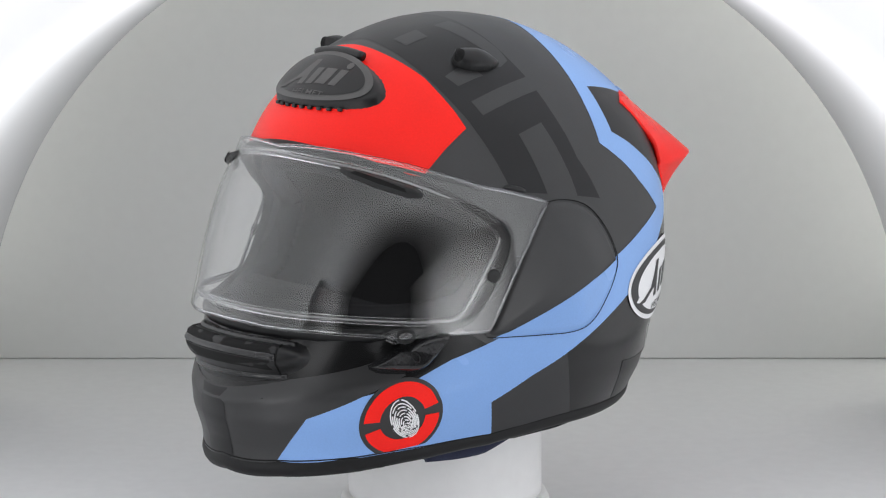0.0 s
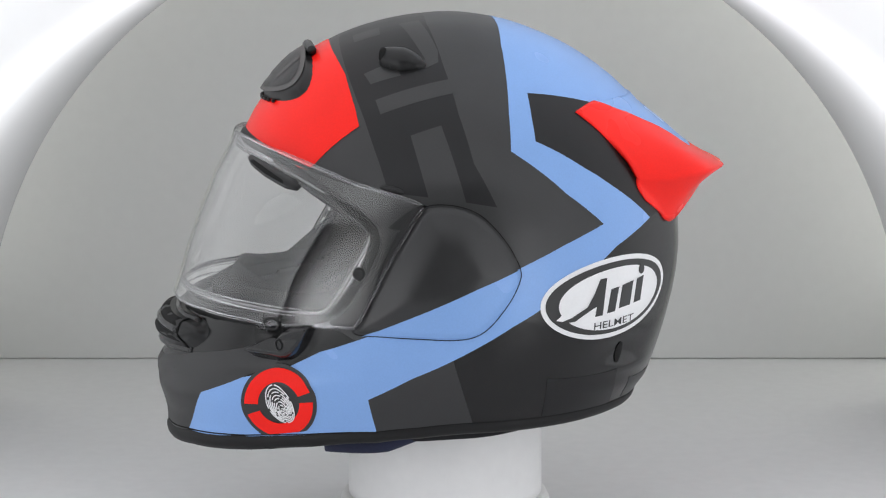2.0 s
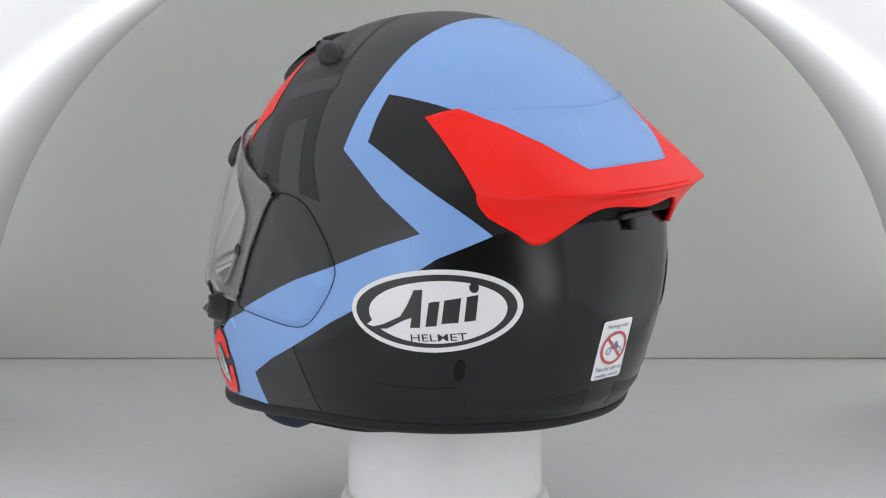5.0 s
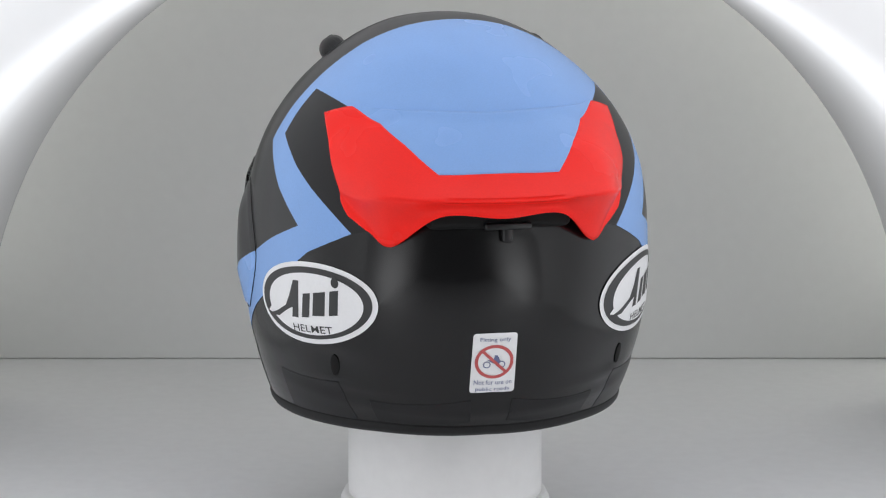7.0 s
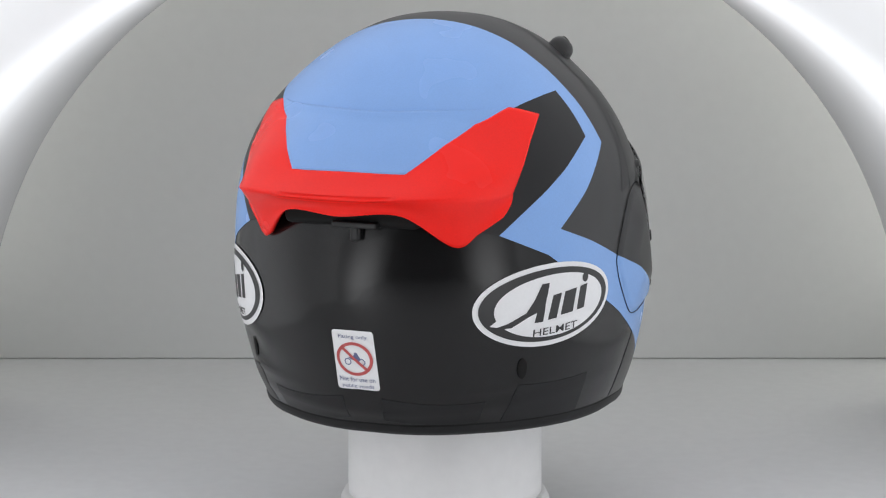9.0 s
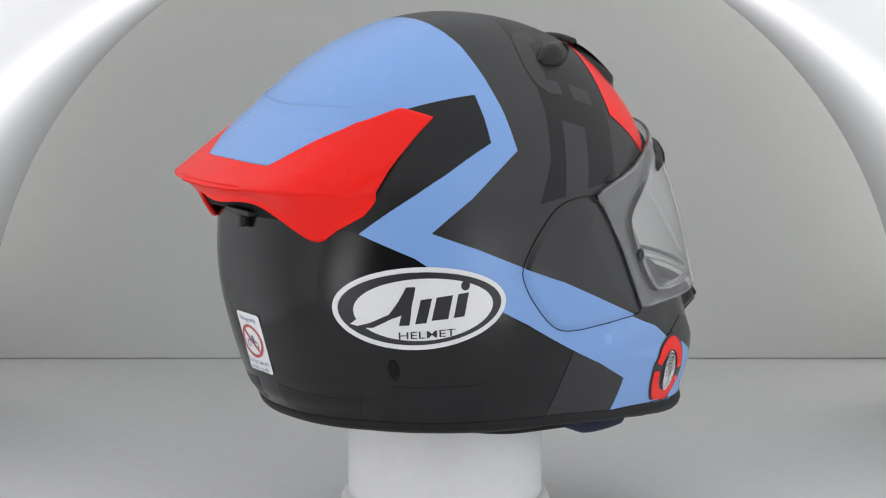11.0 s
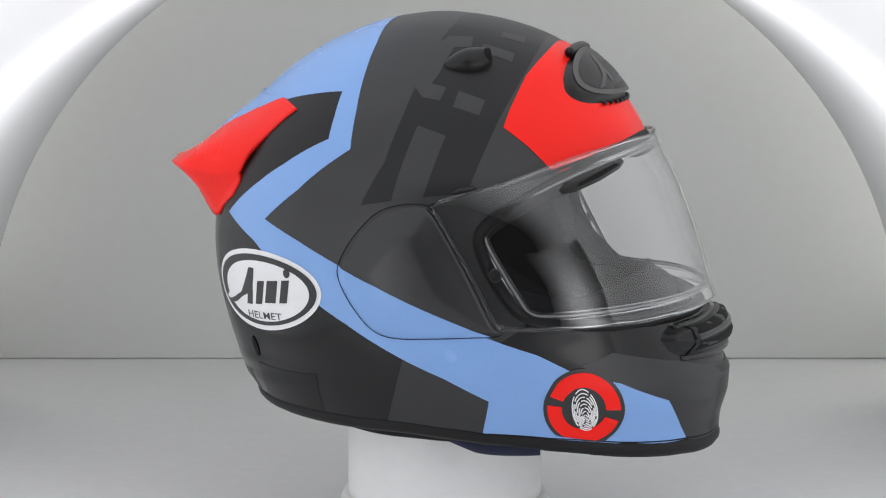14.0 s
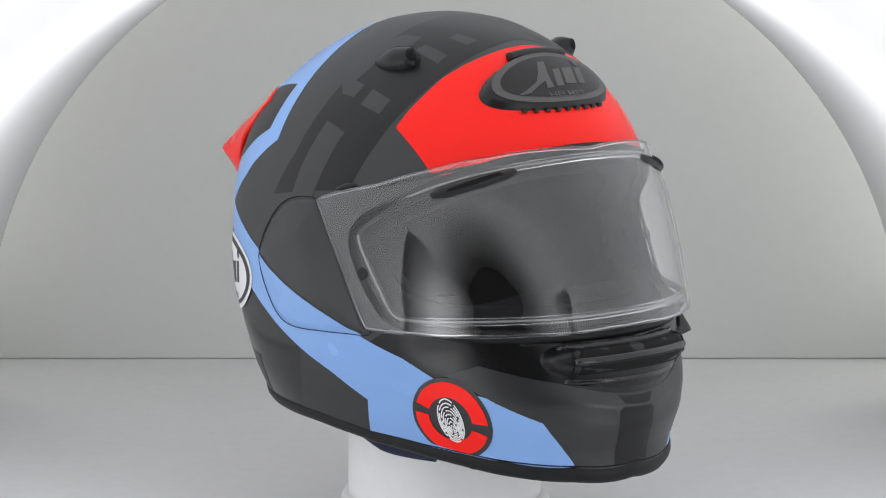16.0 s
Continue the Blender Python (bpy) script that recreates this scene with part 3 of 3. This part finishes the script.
        if s > 0:
            slot_shade = slot_shade[::-1]
        paint("slot_shade", FRONT, outline(FRONT, slot_shade), M_GAP_SHADE, bv, lambda q: visor_rise(q) + 0.0036, 0.012)


def smooth_patch(name, az, el, ra, re, tilt, height, material, parent, label="", power=0.6, cell=0.012, lift=0.0):
    """A domed oval on the shell; ra, re: its half axes in radians, tilt in degrees."""
    chart = Chart(az, el)
    c, s = math.cos(radians(tilt)), math.sin(radians(tilt))
    o = [(c * ra * math.cos(t) - s * re * math.sin(t), s * ra * math.cos(t) + c * re * math.sin(t)) for t in np.linspace(0, 2 * math.pi, 49)[:-1]]

    def rise(q):
        u, v = (c * q[:, 0] + s * q[:, 1]) / ra, (-s * q[:, 0] + c * q[:, 1]) / re
        return lift + height * np.maximum(1 - u * u - v * v, 0) ** power

    return paint(name, chart, o, material, parent, rise, cell, label)


def build_crown_vent(s):
    """A teardrop knob, blunt in front with the shade of its opening painted on, pointed behind."""
    chart = Chart(69.5 * s, 58.6)
    c, k = math.cos(radians(-8 * s)), math.sin(radians(-8 * s))

    def half(u):
        return 0.062 * np.sqrt(np.maximum(1 - np.abs(u) ** 2.4, 0)) * (1 - 0.35 * np.clip(u, 0, 1))

    us = np.sin(np.linspace(-math.pi / 2, math.pi / 2, 25))
    ring = [(u * 0.112 * s, float(half(u))) for u in us] + [(u * 0.112 * s, -float(half(u))) for u in us[-2:0:-1]]
    ring = [(c * x - k * y, k * x + c * y) for x, y in ring]
    if s > 0:
        ring = ring[::-1]

    def rise(q):
        x, y = c * q[:, 0] + k * q[:, 1], -k * q[:, 0] + c * q[:, 1]
        u = np.clip(x * s / 0.112, -1, 1)
        e = np.clip(1 - (y / np.maximum(half(u), 1e-4)) ** 2, 0, 1)
        body = 0.0092 * np.clip(e, 0, 1) ** 0.45 * (1 - 0.75 * np.clip(u, 0, 1) ** 1.6) * step(1 + u, 0.0, 0.18)
        return body - 0.0004

    v = paint("crown_vent", chart, ring, M_PLASTIC, helmet, rise, 0.008, "black teardrop crown vent knob")
    hole = oval(-0.082 * s, -0.012, 0.020, 0.026, 20)
    hole = [(c * x - k * y, k * x + c * y) for x, y in hole]
    # black oval on the closed knob, for the shade in its mouth
    paint("opening_shade", chart, hole, M_GAP_SHADE, v, lambda q: rise(q) + 0.0005, 0.008)
    return v


def build_fittings():
    # crown vents
    for s in (1, -1):
        v = build_crown_vent(s)
        smooth_patch("visor_stop", 72.3 * s, 20.0, 0.060, 0.018, -12 * s, 0.0030, M_PLASTIC, helmet, "black visor stop tab", 0.4, 0.008)
    # exhaust slots: flat black ovals, the shade of the openings put into colour
    for s in (1, -1):
        smooth_patch("exhaust_shade", 140.4 * s, -24.7, 0.021, 0.044, -6 * s, 0.0003, M_GAP_SHADE, helmet, "flat black oval for the shade in an exhaust opening", 0.3, 0.008, 0.0005)
    # chin vent
    half = [(0, -15.4), (10, -15.4), (16.5, -15.9), (20.2, -17.0), (21, -18.6), (19.5, -20.9), (12, -22.3), (0, -22.6)]
    chart = Chart(0, -19)
    o = outline(chart, both(half), True)

    def rise(q):
        x = np.abs(q[:, 0])
        return -0.0005 + (0.0125 - 0.0065 * step(x, 0.2, 0.36)) * step(edge_distance(q, o), 0.0, 0.04)

    vent = paint("chin_vent", chart, o, M_PLASTIC, helmet, rise, 0.010, "black louvred chin vent")
    for e0, a0, a1, r in ((-16.3, -17, 17, 0.0022), (-18.9, -14.4, 14.4, 0.0024), (-21.5, -16, 16, 0.0023)):
        pts = np.array([(a, e0 - 0.0015 * a * a) for a in np.linspace(a0, a1, 25)])
        d = way(*pts.T)
        p = skin(d) + skin_normal(d) * (rise(chart.flat(d)) - 0.0002)[:, None] - np.array(BASE)
        part("louvre", tube(p, r, False, 10, 0.75, skin_normal(d)), M_GLOSS, vent)
    # black patches on the closed vent paint the shade between its louvres
    for e0, e1, a0, a1 in ((-16.8, -18.3, -13.5, -1.4), (-16.8, -18.3, 0.8, 13.5), (-19.6, -20.8, -13.5, 13.5)):
        q = [(a, e0 - 0.0015 * a * a) for a in np.linspace(a0, a1, 9)] + [(a, e1 - 0.0015 * a * a) for a in np.linspace(a1, a0, 9)]
        paint("louvre_shade", chart, outline(chart, q[::-1]), M_GAP_SHADE, vent, lambda q: rise(q) + 0.0004, 0.012)
    for a in (-14.6, 14.6):
        d = way(np.full(8, a), np.linspace(-16.6, -21.6, 8))
        p = skin(d) + skin_normal(d) * (rise(chart.flat(d)) + 0.0002)[:, None] - np.array(BASE)
        part("vent_joint", tube(p, 0.0007, False, 6), M_GAP_SHADE, vent)
    # visor latch, on the left only
    chart2 = Chart(43, -19.5)
    o2 = outline(chart2, [(33.0, -21.4), (38.0, -19.8), (41.5, -17.8), (44.5, -15.8), (52.5, -15.4), (51.6, -18.0), (49.6, -21.4), (46.4, -24.0), (42.0, -24.4), (35.0, -23.2)][::-1], True)

    def rise2(q):
        return -0.0005 + 0.0115 * step(edge_distance(q, o2), 0.0, 0.018)

    latch = paint("visor_latch", chart2, o2, M_GLOSS, helmet, rise2, 0.006, "black visor latch lever")
    d = chart2.ways(np.array([(0.011 * 1.6 * math.cos(t) + 0.02, 0.011 * 1.6 * math.sin(t) - 0.038) for t in np.linspace(0, 2 * math.pi, 25)[:-1]]))
    part("pivot_ring", tube(skin(d) + skin_normal(d) * 0.0112 - np.array(BASE), 0.0005, True, 6), M_RUBBER, latch)
    d = chart2.ways(np.array([(-0.05 + 0.05 * t, 0.07 + 0.012 * math.sin(3 * t)) for t in np.linspace(-1, 1, 17)]))
    part("visor_hook", tube(skin(d) + skin_normal(d) * 0.006 - np.array(BASE), 0.0016, False, 8), M_SEAL, helmet, "clear visor locking hook")
    d = chart2.ways(np.array([(-0.025 + 0.036 * math.cos(t), 0.078 + 0.017 * math.sin(t)) for t in np.linspace(0, 2 * math.pi, 25)[:-1]]))
    part("latch_eye", tube(skin(d) + skin_normal(d) * 0.007 - np.array(BASE), 0.0011, True, 8), M_PLASTIC, helmet, "black latch eye")


def bicubic(net, s, u):
    """A smooth sheet through a net of points; s, u count its rows and columns."""
    def spline(p, t):
        i = min(max(int(t), 0), len(p) - 2)
        f = t - i
        a, b, c, d = p[max(i - 1, 0)] if i else 2 * p[0] - p[1], p[i], p[i + 1], p[i + 2] if i + 2 < len(p) else 2 * p[-1] - p[-2]
        return 0.5 * (2 * b + (c - a) * f + (2 * a - 5 * b + 4 * c - d) * f * f + (3 * b - a - 3 * c + d) * f**3)
    if u <= 3:
        return spline([spline(row[:4], u) for row in net], s)
    f = u - 3
    hollow = 0.0035 * math.sin(math.pi * f)
    p = spline([row[3] + (row[4] - row[3]) * f for row in net], s)
    return p + np.array((hollow, 0, 0.0))


def build_spoiler():
    half = [[(-.1156, 0, .2880), (-.135, 0, .2725), (-.1535, 0, .2571), (-.1755, 0, .2437), (-.1640, 0, .2325)],
            [(-.108, .036, .2890), (-.130, .036, .2730), (-.1496, .0354, .2566), (-.1712, .036, .2440), (-.157, .0354, .2335)],
            [(-.094, .059, .2885), (-.115, .062, .2730), (-.137, .064, .2580), (-.156, .065, .2445), (-.1340, .0595, .2135)],
            [(-.0803, .0725, .2890), (-.098, .078, .2730), (-.114, .080, .2580), (-.129, .0785, .2420), (-.1225, .0705, .2205)],
            [(-.0665, .0865, .2840), (-.083, .088, .2720), (-.0975, .0885, .2580), (-.1065, .0855, .2430), (-.1120, .0812, .2290)]]
    net = [[np.array((x, -y, z)) for x, y, z in row] for row in half[:0:-1]] + [[np.array(p) for p in row] for row in half]
    spoiler = tagged(new("rear_spoiler"))
    spoiler.parent = helmet
    ns = 96

    def cut(s):
        a = abs(s - 4)
        return float(np.interp(a, (1, 1.5, 2, 3), (2.0, 1.1, 0.45, 0.0)))

    for name, lo, hi, material, label, nu in (("blue_top", lambda s: 0.0, cut, M_BLUE, "sky blue spoiler top", 20), ("red_wing", cut, lambda s: 4.0, M_RED, "bright red spoiler wing", 44)):
        v, f = [], []
        for i in range(ns + 1):
            s = 8 * i / ns
            for j in range(nu + 1):
                v.append(bicubic(net, s, lo(s) + (hi(s) - lo(s)) * j / nu) - np.array(BASE))
        for i in range(ns):
            if name == "blue_top" and cut(8 * i / ns) + cut(8 * (i + 1) / ns) < 1e-6:
                continue
            for j in range(nu):
                a = i * (nu + 1) + j
                f.append((a + nu + 1, a + nu + 2, a + 1, a))
        # no point of the wing sinks into the shell
        rel = np.array(v) + np.array(BASE) - HEART
        far = np.linalg.norm(rel, axis=1)
        least = np.linalg.norm(skin(rel / far[:, None]) - HEART, axis=1) + 0.0014
        v = HEART + rel * (np.maximum(far, least) / far)[:, None] - np.array(BASE)
        ob = part(name, mesh_from(name, v, f, material), material, spoiler, label)
        m = ob.modifiers.new("thickness", "SOLIDIFY")
        m.thickness, m.offset = 0.003, -1
    edge = [bicubic(net, 8 * i / 60, 0.0) - np.array(BASE) for i in range(8, 53)]
    part("front_seam", tube(edge, 0.0005, False, 6), M_BLUE, spoiler)
    # a solid black block stands in for the shade in the outlet behind the wing
    under = box(0.020, 0.085, 0.020, 0.004)
    ob = part("outlet_shade", under, M_GAP_SHADE, spoiler, "solid black block for the shade under the wing")
    ob.location = (-0.1395, 0, 0.2345 - BASE[2])
    ob = part("slider_bracket", box(0.012, 0.028, 0.004, 0.0012), M_PLASTIC, spoiler, "black slider bracket")
    ob.location = (-0.1475, -0.004, 0.2262 - BASE[2])
    ob = part("slider_tab", box(0.008, 0.0065, 0.010, 0.0018), M_PLASTIC, spoiler, "black slider tab")
    ob.location = (-0.1485, -0.004, 0.2215 - BASE[2])


def strip(chart, lines, width, name, material, parent, off):
    v, f = [], []
    for q in lines:
        q = np.array(q)
        t = np.gradient(q, axis=0)
        t /= np.maximum(np.linalg.norm(t, axis=1), 1e-9)[:, None]
        n = np.stack([-t[:, 1], t[:, 0]], 1) * width / 2
        base = len(v)
        for a, b in zip(q - n, q + n):
            v += [a, b]
        f += [(base + 2 * i + 2, base + 2 * i + 3, base + 2 * i + 1, base + 2 * i)[::1] for i in range(len(q) - 1)]
    d = chart.ways(np.array(v))
    nn = skin_normal(d)
    me = mesh_from(name, skin(d) + nn * off - np.array(BASE), f, material)
    me.normals_split_custom_set_from_vertices([tuple(k) for k in nn])
    return part(name, me, material, parent)


def writing(text, chart, x, y, size, width, tilt, name, material, parent, off, bold=0.0):
    """Built-in type laid on the shell, its middle at (x, y) of the map."""
    cu = bpy.data.curves.new(name, "FONT")
    cu.body, cu.size, cu.align_x, cu.align_y, cu.offset = text, 1.0, "CENTER", "CENTER", bold
    cu.resolution_u = 3
    ob = bpy.data.objects.new(name, cu)
    scene.collection.objects.link(ob)
    bpy.context.view_layer.update()
    me = bpy.data.meshes.new_from_object(ob)
    bpy.data.objects.remove(ob)
    q = np.array([tuple(v.co)[:2] for v in me.vertices])
    q[:, 0] *= width / (q[:, 0].max() - q[:, 0].min())
    q[:, 1] *= size / (q[:, 1].max() - q[:, 1].min())
    c, s = math.cos(radians(tilt)), math.sin(radians(tilt))
    q = np.stack([x + c * q[:, 0] - s * q[:, 1], y + s * q[:, 0] + c * q[:, 1]], 1)
    d = chart.ways(q)
    p = skin(d) + skin_normal(d) * off - np.array(BASE)
    faces = [list(k.vertices) for k in me.polygons]
    out = mesh_from(name, p, faces, material)
    out.normals_split_custom_set_from_vertices([tuple(k) for k in skin_normal(d)])
    return part(name, out, material, parent)


def oval(cx, cy, rx, ry, n=72, tilt=0.0):
    c, s = math.cos(radians(tilt)), math.sin(radians(tilt))
    return [(cx + c * rx * math.cos(t) - s * ry * math.sin(t), cy + s * rx * math.cos(t) + c * ry * math.sin(t)) for t in np.linspace(0, 2 * math.pi, n + 1)[:-1]]


# plain slanted strokes that stand in for a maker's mark, in thousandths of a radian
MARK = [[(-250, -68), (-205, -55), (-130, -20), (-95, 30), (-62, 92), (-26, 92), (-52, -66), (-92, -66), (-82, -24), (-120, -38), (-190, -74), (-236, -76)],
        [(-6, 38), (38, 42), (14, -60), (-30, -62)], [(56, 44), (122, 50), (100, -50), (34, -52)], [(144, 52), (188, 56), (166, -46), (122, -48)]]


def mark(chart, k, tilt, parent, ring, field, ink, off, sx=1.0):
    def put(q):
        c, s = math.cos(radians(tilt)), math.sin(radians(tilt))
        return [(k * (sx * c * x - s * y), k * (sx * s * x + c * y)) for x, y in q]
    for shape in MARK:
        paint("stroke", chart, put([(x / 1000 * 1.02, y / 1000) for x, y in shape][::-1]), ink, parent, off, 0.02)
    paint("dot", chart, put(oval(0.178, 0.086, 0.019, 0.021, 20)), ink, parent, off, 0.02)
    writing("HELMET", chart, put([(0.015, -0.110)])[0][0], put([(0.015, -0.110)])[0][1], 0.030 * k, 0.225 * k * sx, tilt, "word", ink, parent, off, 0.002)


def build_logos():
    for az, el, tilt in ((133.5, -10.4, 6.0), (-132.9, -9.9, 0.5)):
        chart = Chart(az, el)
        logo = paint("logo_plate", chart, spun(oval(0, 0, 0.357, 0.173), tilt), M_WHITE, helmet, 0.0007, 0.022, "white oval emblem with a black ring")
        paint("ring", chart, spun(oval(0.0, 0.0, 0.334, 0.152), tilt), M_INK, logo, 0.0009)
        paint("field", chart, spun(oval(0.012, -0.004, 0.283, 0.130), tilt), M_WHITE, logo, 0.0011)
        mark(chart, 1.0, tilt, logo, M_INK, M_WHITE, M_INK, 0.0013)
        paint("tail", chart, spun([(-0.285, -0.062), (-0.245, -0.030), (-0.235, -0.072)], tilt), M_WHITE, logo, 0.00125)


def spun(q, tilt):
    c, s = math.cos(radians(tilt)), math.sin(radians(tilt))
    return [(c * x - s * y, s * x + c * y) for x, y in q]


def build_front_badge():
    chart = Chart(0, 48.6)
    o = oval(0, 0.0, 0.385, 0.158)

    def rise(q):
        return 0.0050 * step(edge_distance(q, o), 0.0, 0.05) - 0.0003

    badge = paint("front_emblem", chart, o, M_PLASTIC, helmet, rise, 0.016, "black oval forehead vent emblem")
    paint("ring", chart, oval(0, 0.004, 0.312, 0.134), M_PRINT, badge, 0.0052, 0.02, "dark grey printed ring")
    paint("field", chart, oval(0, 0.004, 0.272, 0.108), M_PLASTIC, badge, 0.0054, 0.02)
    mark(chart, 0.86, 0.0, badge, M_PRINT, M_PLASTIC, M_PRINT, 0.0057)
    ridge = np.array([(x, 0.155 - 0.25 * x * x) for x in np.linspace(-0.15, 0.15, 21)])
    d = chart.ways(ridge)
    part("top_ridge", tube(skin(d) + skin_normal(d) * 0.0038 - np.array(BASE), 0.0030, False, 10), M_PLASTIC, badge)
    for x in np.linspace(-0.22, 0.22, 9):
        d = chart.ways(np.array([(x, -0.158 * math.sqrt(1 - (x / 0.385) ** 2) + 0.004)]))
        ob = part("tooth", box(0.002, 0.0035, 0.0022, 0.0006), M_PLASTIC, badge)
        ob.location = (skin(d) + skin_normal(d) * 0.0016 - np.array(BASE))[0]


def build_round_badges():
    rnd = random.Random(4)
    for az in (41.0, -40.6):
        chart = Chart(az, -33.2)
        k = 0.146
        flip = 1 if az > 0 else -1
        disc = paint("round_badge", chart, [(x, max(y, -0.122 - 0.10 * flip * x)) for x, y in oval(0, 0, k, k)], M_GREY, helmet, 0.0006, 0.016, "round dark badge with red arcs and a white fingerprint")

        def arc(a0, a1):
            t = np.linspace(radians(a0), radians(a1), 40)
            return [(0.90 * k * math.cos(a), 0.90 * k * math.sin(a)) for a in t] + [(0.54 * k * math.cos(a), 0.54 * k * math.sin(a)) for a in t[::-1]]

        def trimmed(q):
            return [(x, max(y, -0.120 - 0.10 * flip * x)) for x, y in q]

        if flip > 0:
            spans = ((10, 175), (193, 352))
        else:
            spans = ((6, 170), (186, 348))
        for a0, a1 in spans:
            paint("red_arc", chart, trimmed(arc(a0, a1)), M_RED, disc, 0.0010, 0.016)
        lines = []
        tilt = 18

        def put(q):
            c, s = 1.12 * math.cos(radians(tilt)), 1.12 * math.sin(radians(tilt))
            return [(k * (0.02 + c * x - s * y), k * (0.0 + s * x + c * y)) for x, y in q]

        for j in range(8):
            rx, ry = 0.030 + 0.034 * j, 0.040 + 0.062 * j
            cy = -0.16 + 0.020 * j
            turn = rnd.uniform(0, 360)
            cuts = [0, rnd.uniform(60, 120), rnd.uniform(150, 210), rnd.uniform(250, 310), 360]
            for a0, a1 in zip(cuts, cuts[1:]):
                q = [(rx * math.cos(radians(turn + a)), cy + ry * math.sin(radians(turn + a))) for a in np.linspace(a0 + 3, a1 - 60 / (j + 3), 11)]
                lines.append(put(q))
        tagged(strip(chart, lines, 0.0045, "fingerprint", M_WHITE, disc, 0.0015), "white printed fingerprint ridges", kind="stuff")


def build_sticker():
    chart = Chart(179.8, -20.6)
    w, h, r = 0.083, 0.121, 0.012
    o = []
    for cx, cy, a0 in ((w - r, h - r, 0), (-w + r, h - r, 90), (-w + r, -h + r, 180), (w - r, -h + r, 270)):
        o += [(cx + r * math.cos(radians(a0 + a)), cy + r * math.sin(radians(a0 + a))) for a in (0, 30, 60, 90)]
    st = paint("warning_sticker", chart, o, M_WHITE, helmet, 0.0006, 0.02, "white warning sticker with a red ban sign")
    ring = [(0.066 * math.cos(a), 0.008 + 0.062 * math.sin(a)) for a in np.linspace(0, 2 * math.pi, 49)]
    strip(chart, [ring], 0.012, "ban_ring", M_STICKRED, st, 0.0009)
    for x in (-0.027, 0.028):
        strip(chart, [[(x + 0.012 * math.cos(a), -0.004 + 0.012 * math.sin(a)) for a in np.linspace(0, 2 * math.pi, 21)]], 0.004, "wheel", M_STICKBLUE, st, 0.0008)
    paint("cycle_body", chart, [(-0.026, 0.014), (-0.004, 0.016), (0.002, 0.034), (0.010, 0.034), (0.020, 0.016), (0.026, 0.006), (0.006, -0.002), (-0.008, 0.004)][::-1], M_STICKBLUE, st, 0.0008)
    strip(chart, [[(-0.046, 0.052), (0.0, 0.008), (0.046, -0.036)]], 0.011, "ban_bar", M_STICKRED, st, 0.0010)
    for text, y, wid in (("Fitting only", 0.097, 0.115), ("Not for use on", -0.077, 0.140), ("public roads", -0.104, 0.124)):
        writing(text, chart, 0.0, y, 0.019, wid, 0, "words", M_STICKBLUE, st, 0.0009, 0.003)


def build_inside():
    # breath guard and cheek pads, seen through the visor
    v, f = [], []
    az = np.linspace(-48, 48, 49)
    for i, k in enumerate(np.linspace(0, 1, 9)):
        top = -12.5 + 5.0 * np.exp(-(az / 28.0) ** 4)
        el = -24 + (top + 24) * k
        p = HEART + (skin(way(az, el)) - HEART) * (0.93 - 0.10 * k)
        v += list(p - np.array(BASE))
    for i in range(8):
        for j in range(48):
            a = i * 49 + j
            f.append((a, a + 1, a + 50, a + 49))
    ob = part("breath_guard", mesh_from("breath_guard", v, f, M_LINING), M_LINING, helmet, "grey breath guard behind the chin bar")
    s = ob.modifiers.new("thickness", "SOLIDIFY")
    s.thickness = 0.004
    for sgn in (1, -1):
        v, f = [], []
        aa, kk = np.linspace(24, 100, 31), np.linspace(0, 1, 17)
        for k in kk:
            el = -38 + (24 + 18 * step(aa, 34, 74)) * k
            u = np.clip(1 - (2 * k - 1) ** 4, 0, 1) * np.clip(1 - np.abs((aa - 62) / 38) ** 4, 0, 1)
            p = HEART + (skin(way(aa * sgn, el)) - HEART) * (0.87 - 0.07 * u)[:, None]
            v += list(p - np.array(BASE))
        for i in range(16):
            for j in range(30):
                a = i * 31 + j
                f.append((a, a + 1, a + 32, a + 31)[::sgn])
        part("cheek_pad", mesh_from("cheek_pad", v, f, M_LINING), M_LINING, helmet, "dark grey cheek pad")


def motions():
    rows = []
    # the turntable's small unevenness, in degrees
    uneven = {0.0: -0.15, 0.5: 0.07, 1.0: 0.07, 1.5: 0.1, 2.0: -0.26, 3.0: 0.09, 3.5: 0.33, 4.0: -0.29, 7.0: -0.16, 7.5: 0.14, 8.0: -0.32,
              11.5: 0.34, 12.0: -0.25, 12.5: 0.12, 13.0: -0.08, 13.5: 0.14, 14.0: -0.28, 15.5: 0.23, 16.0: -0.23}
    for k in range(0, 33):
        t = k * 0.5
        rows.append((t, pose(*BASE, 0, 0, 89.3 - 17.026 * (t - 7.77) + uneven.get(t, 0.0))))
    walk(helmet, rows)


build_booth()
build_stand()
build_shell()
build_graphics()
build_pods()
build_visor()
build_inside()
build_fittings()
build_spoiler()
build_logos()
build_front_badge()
build_round_badges()
build_sticker()
motions()
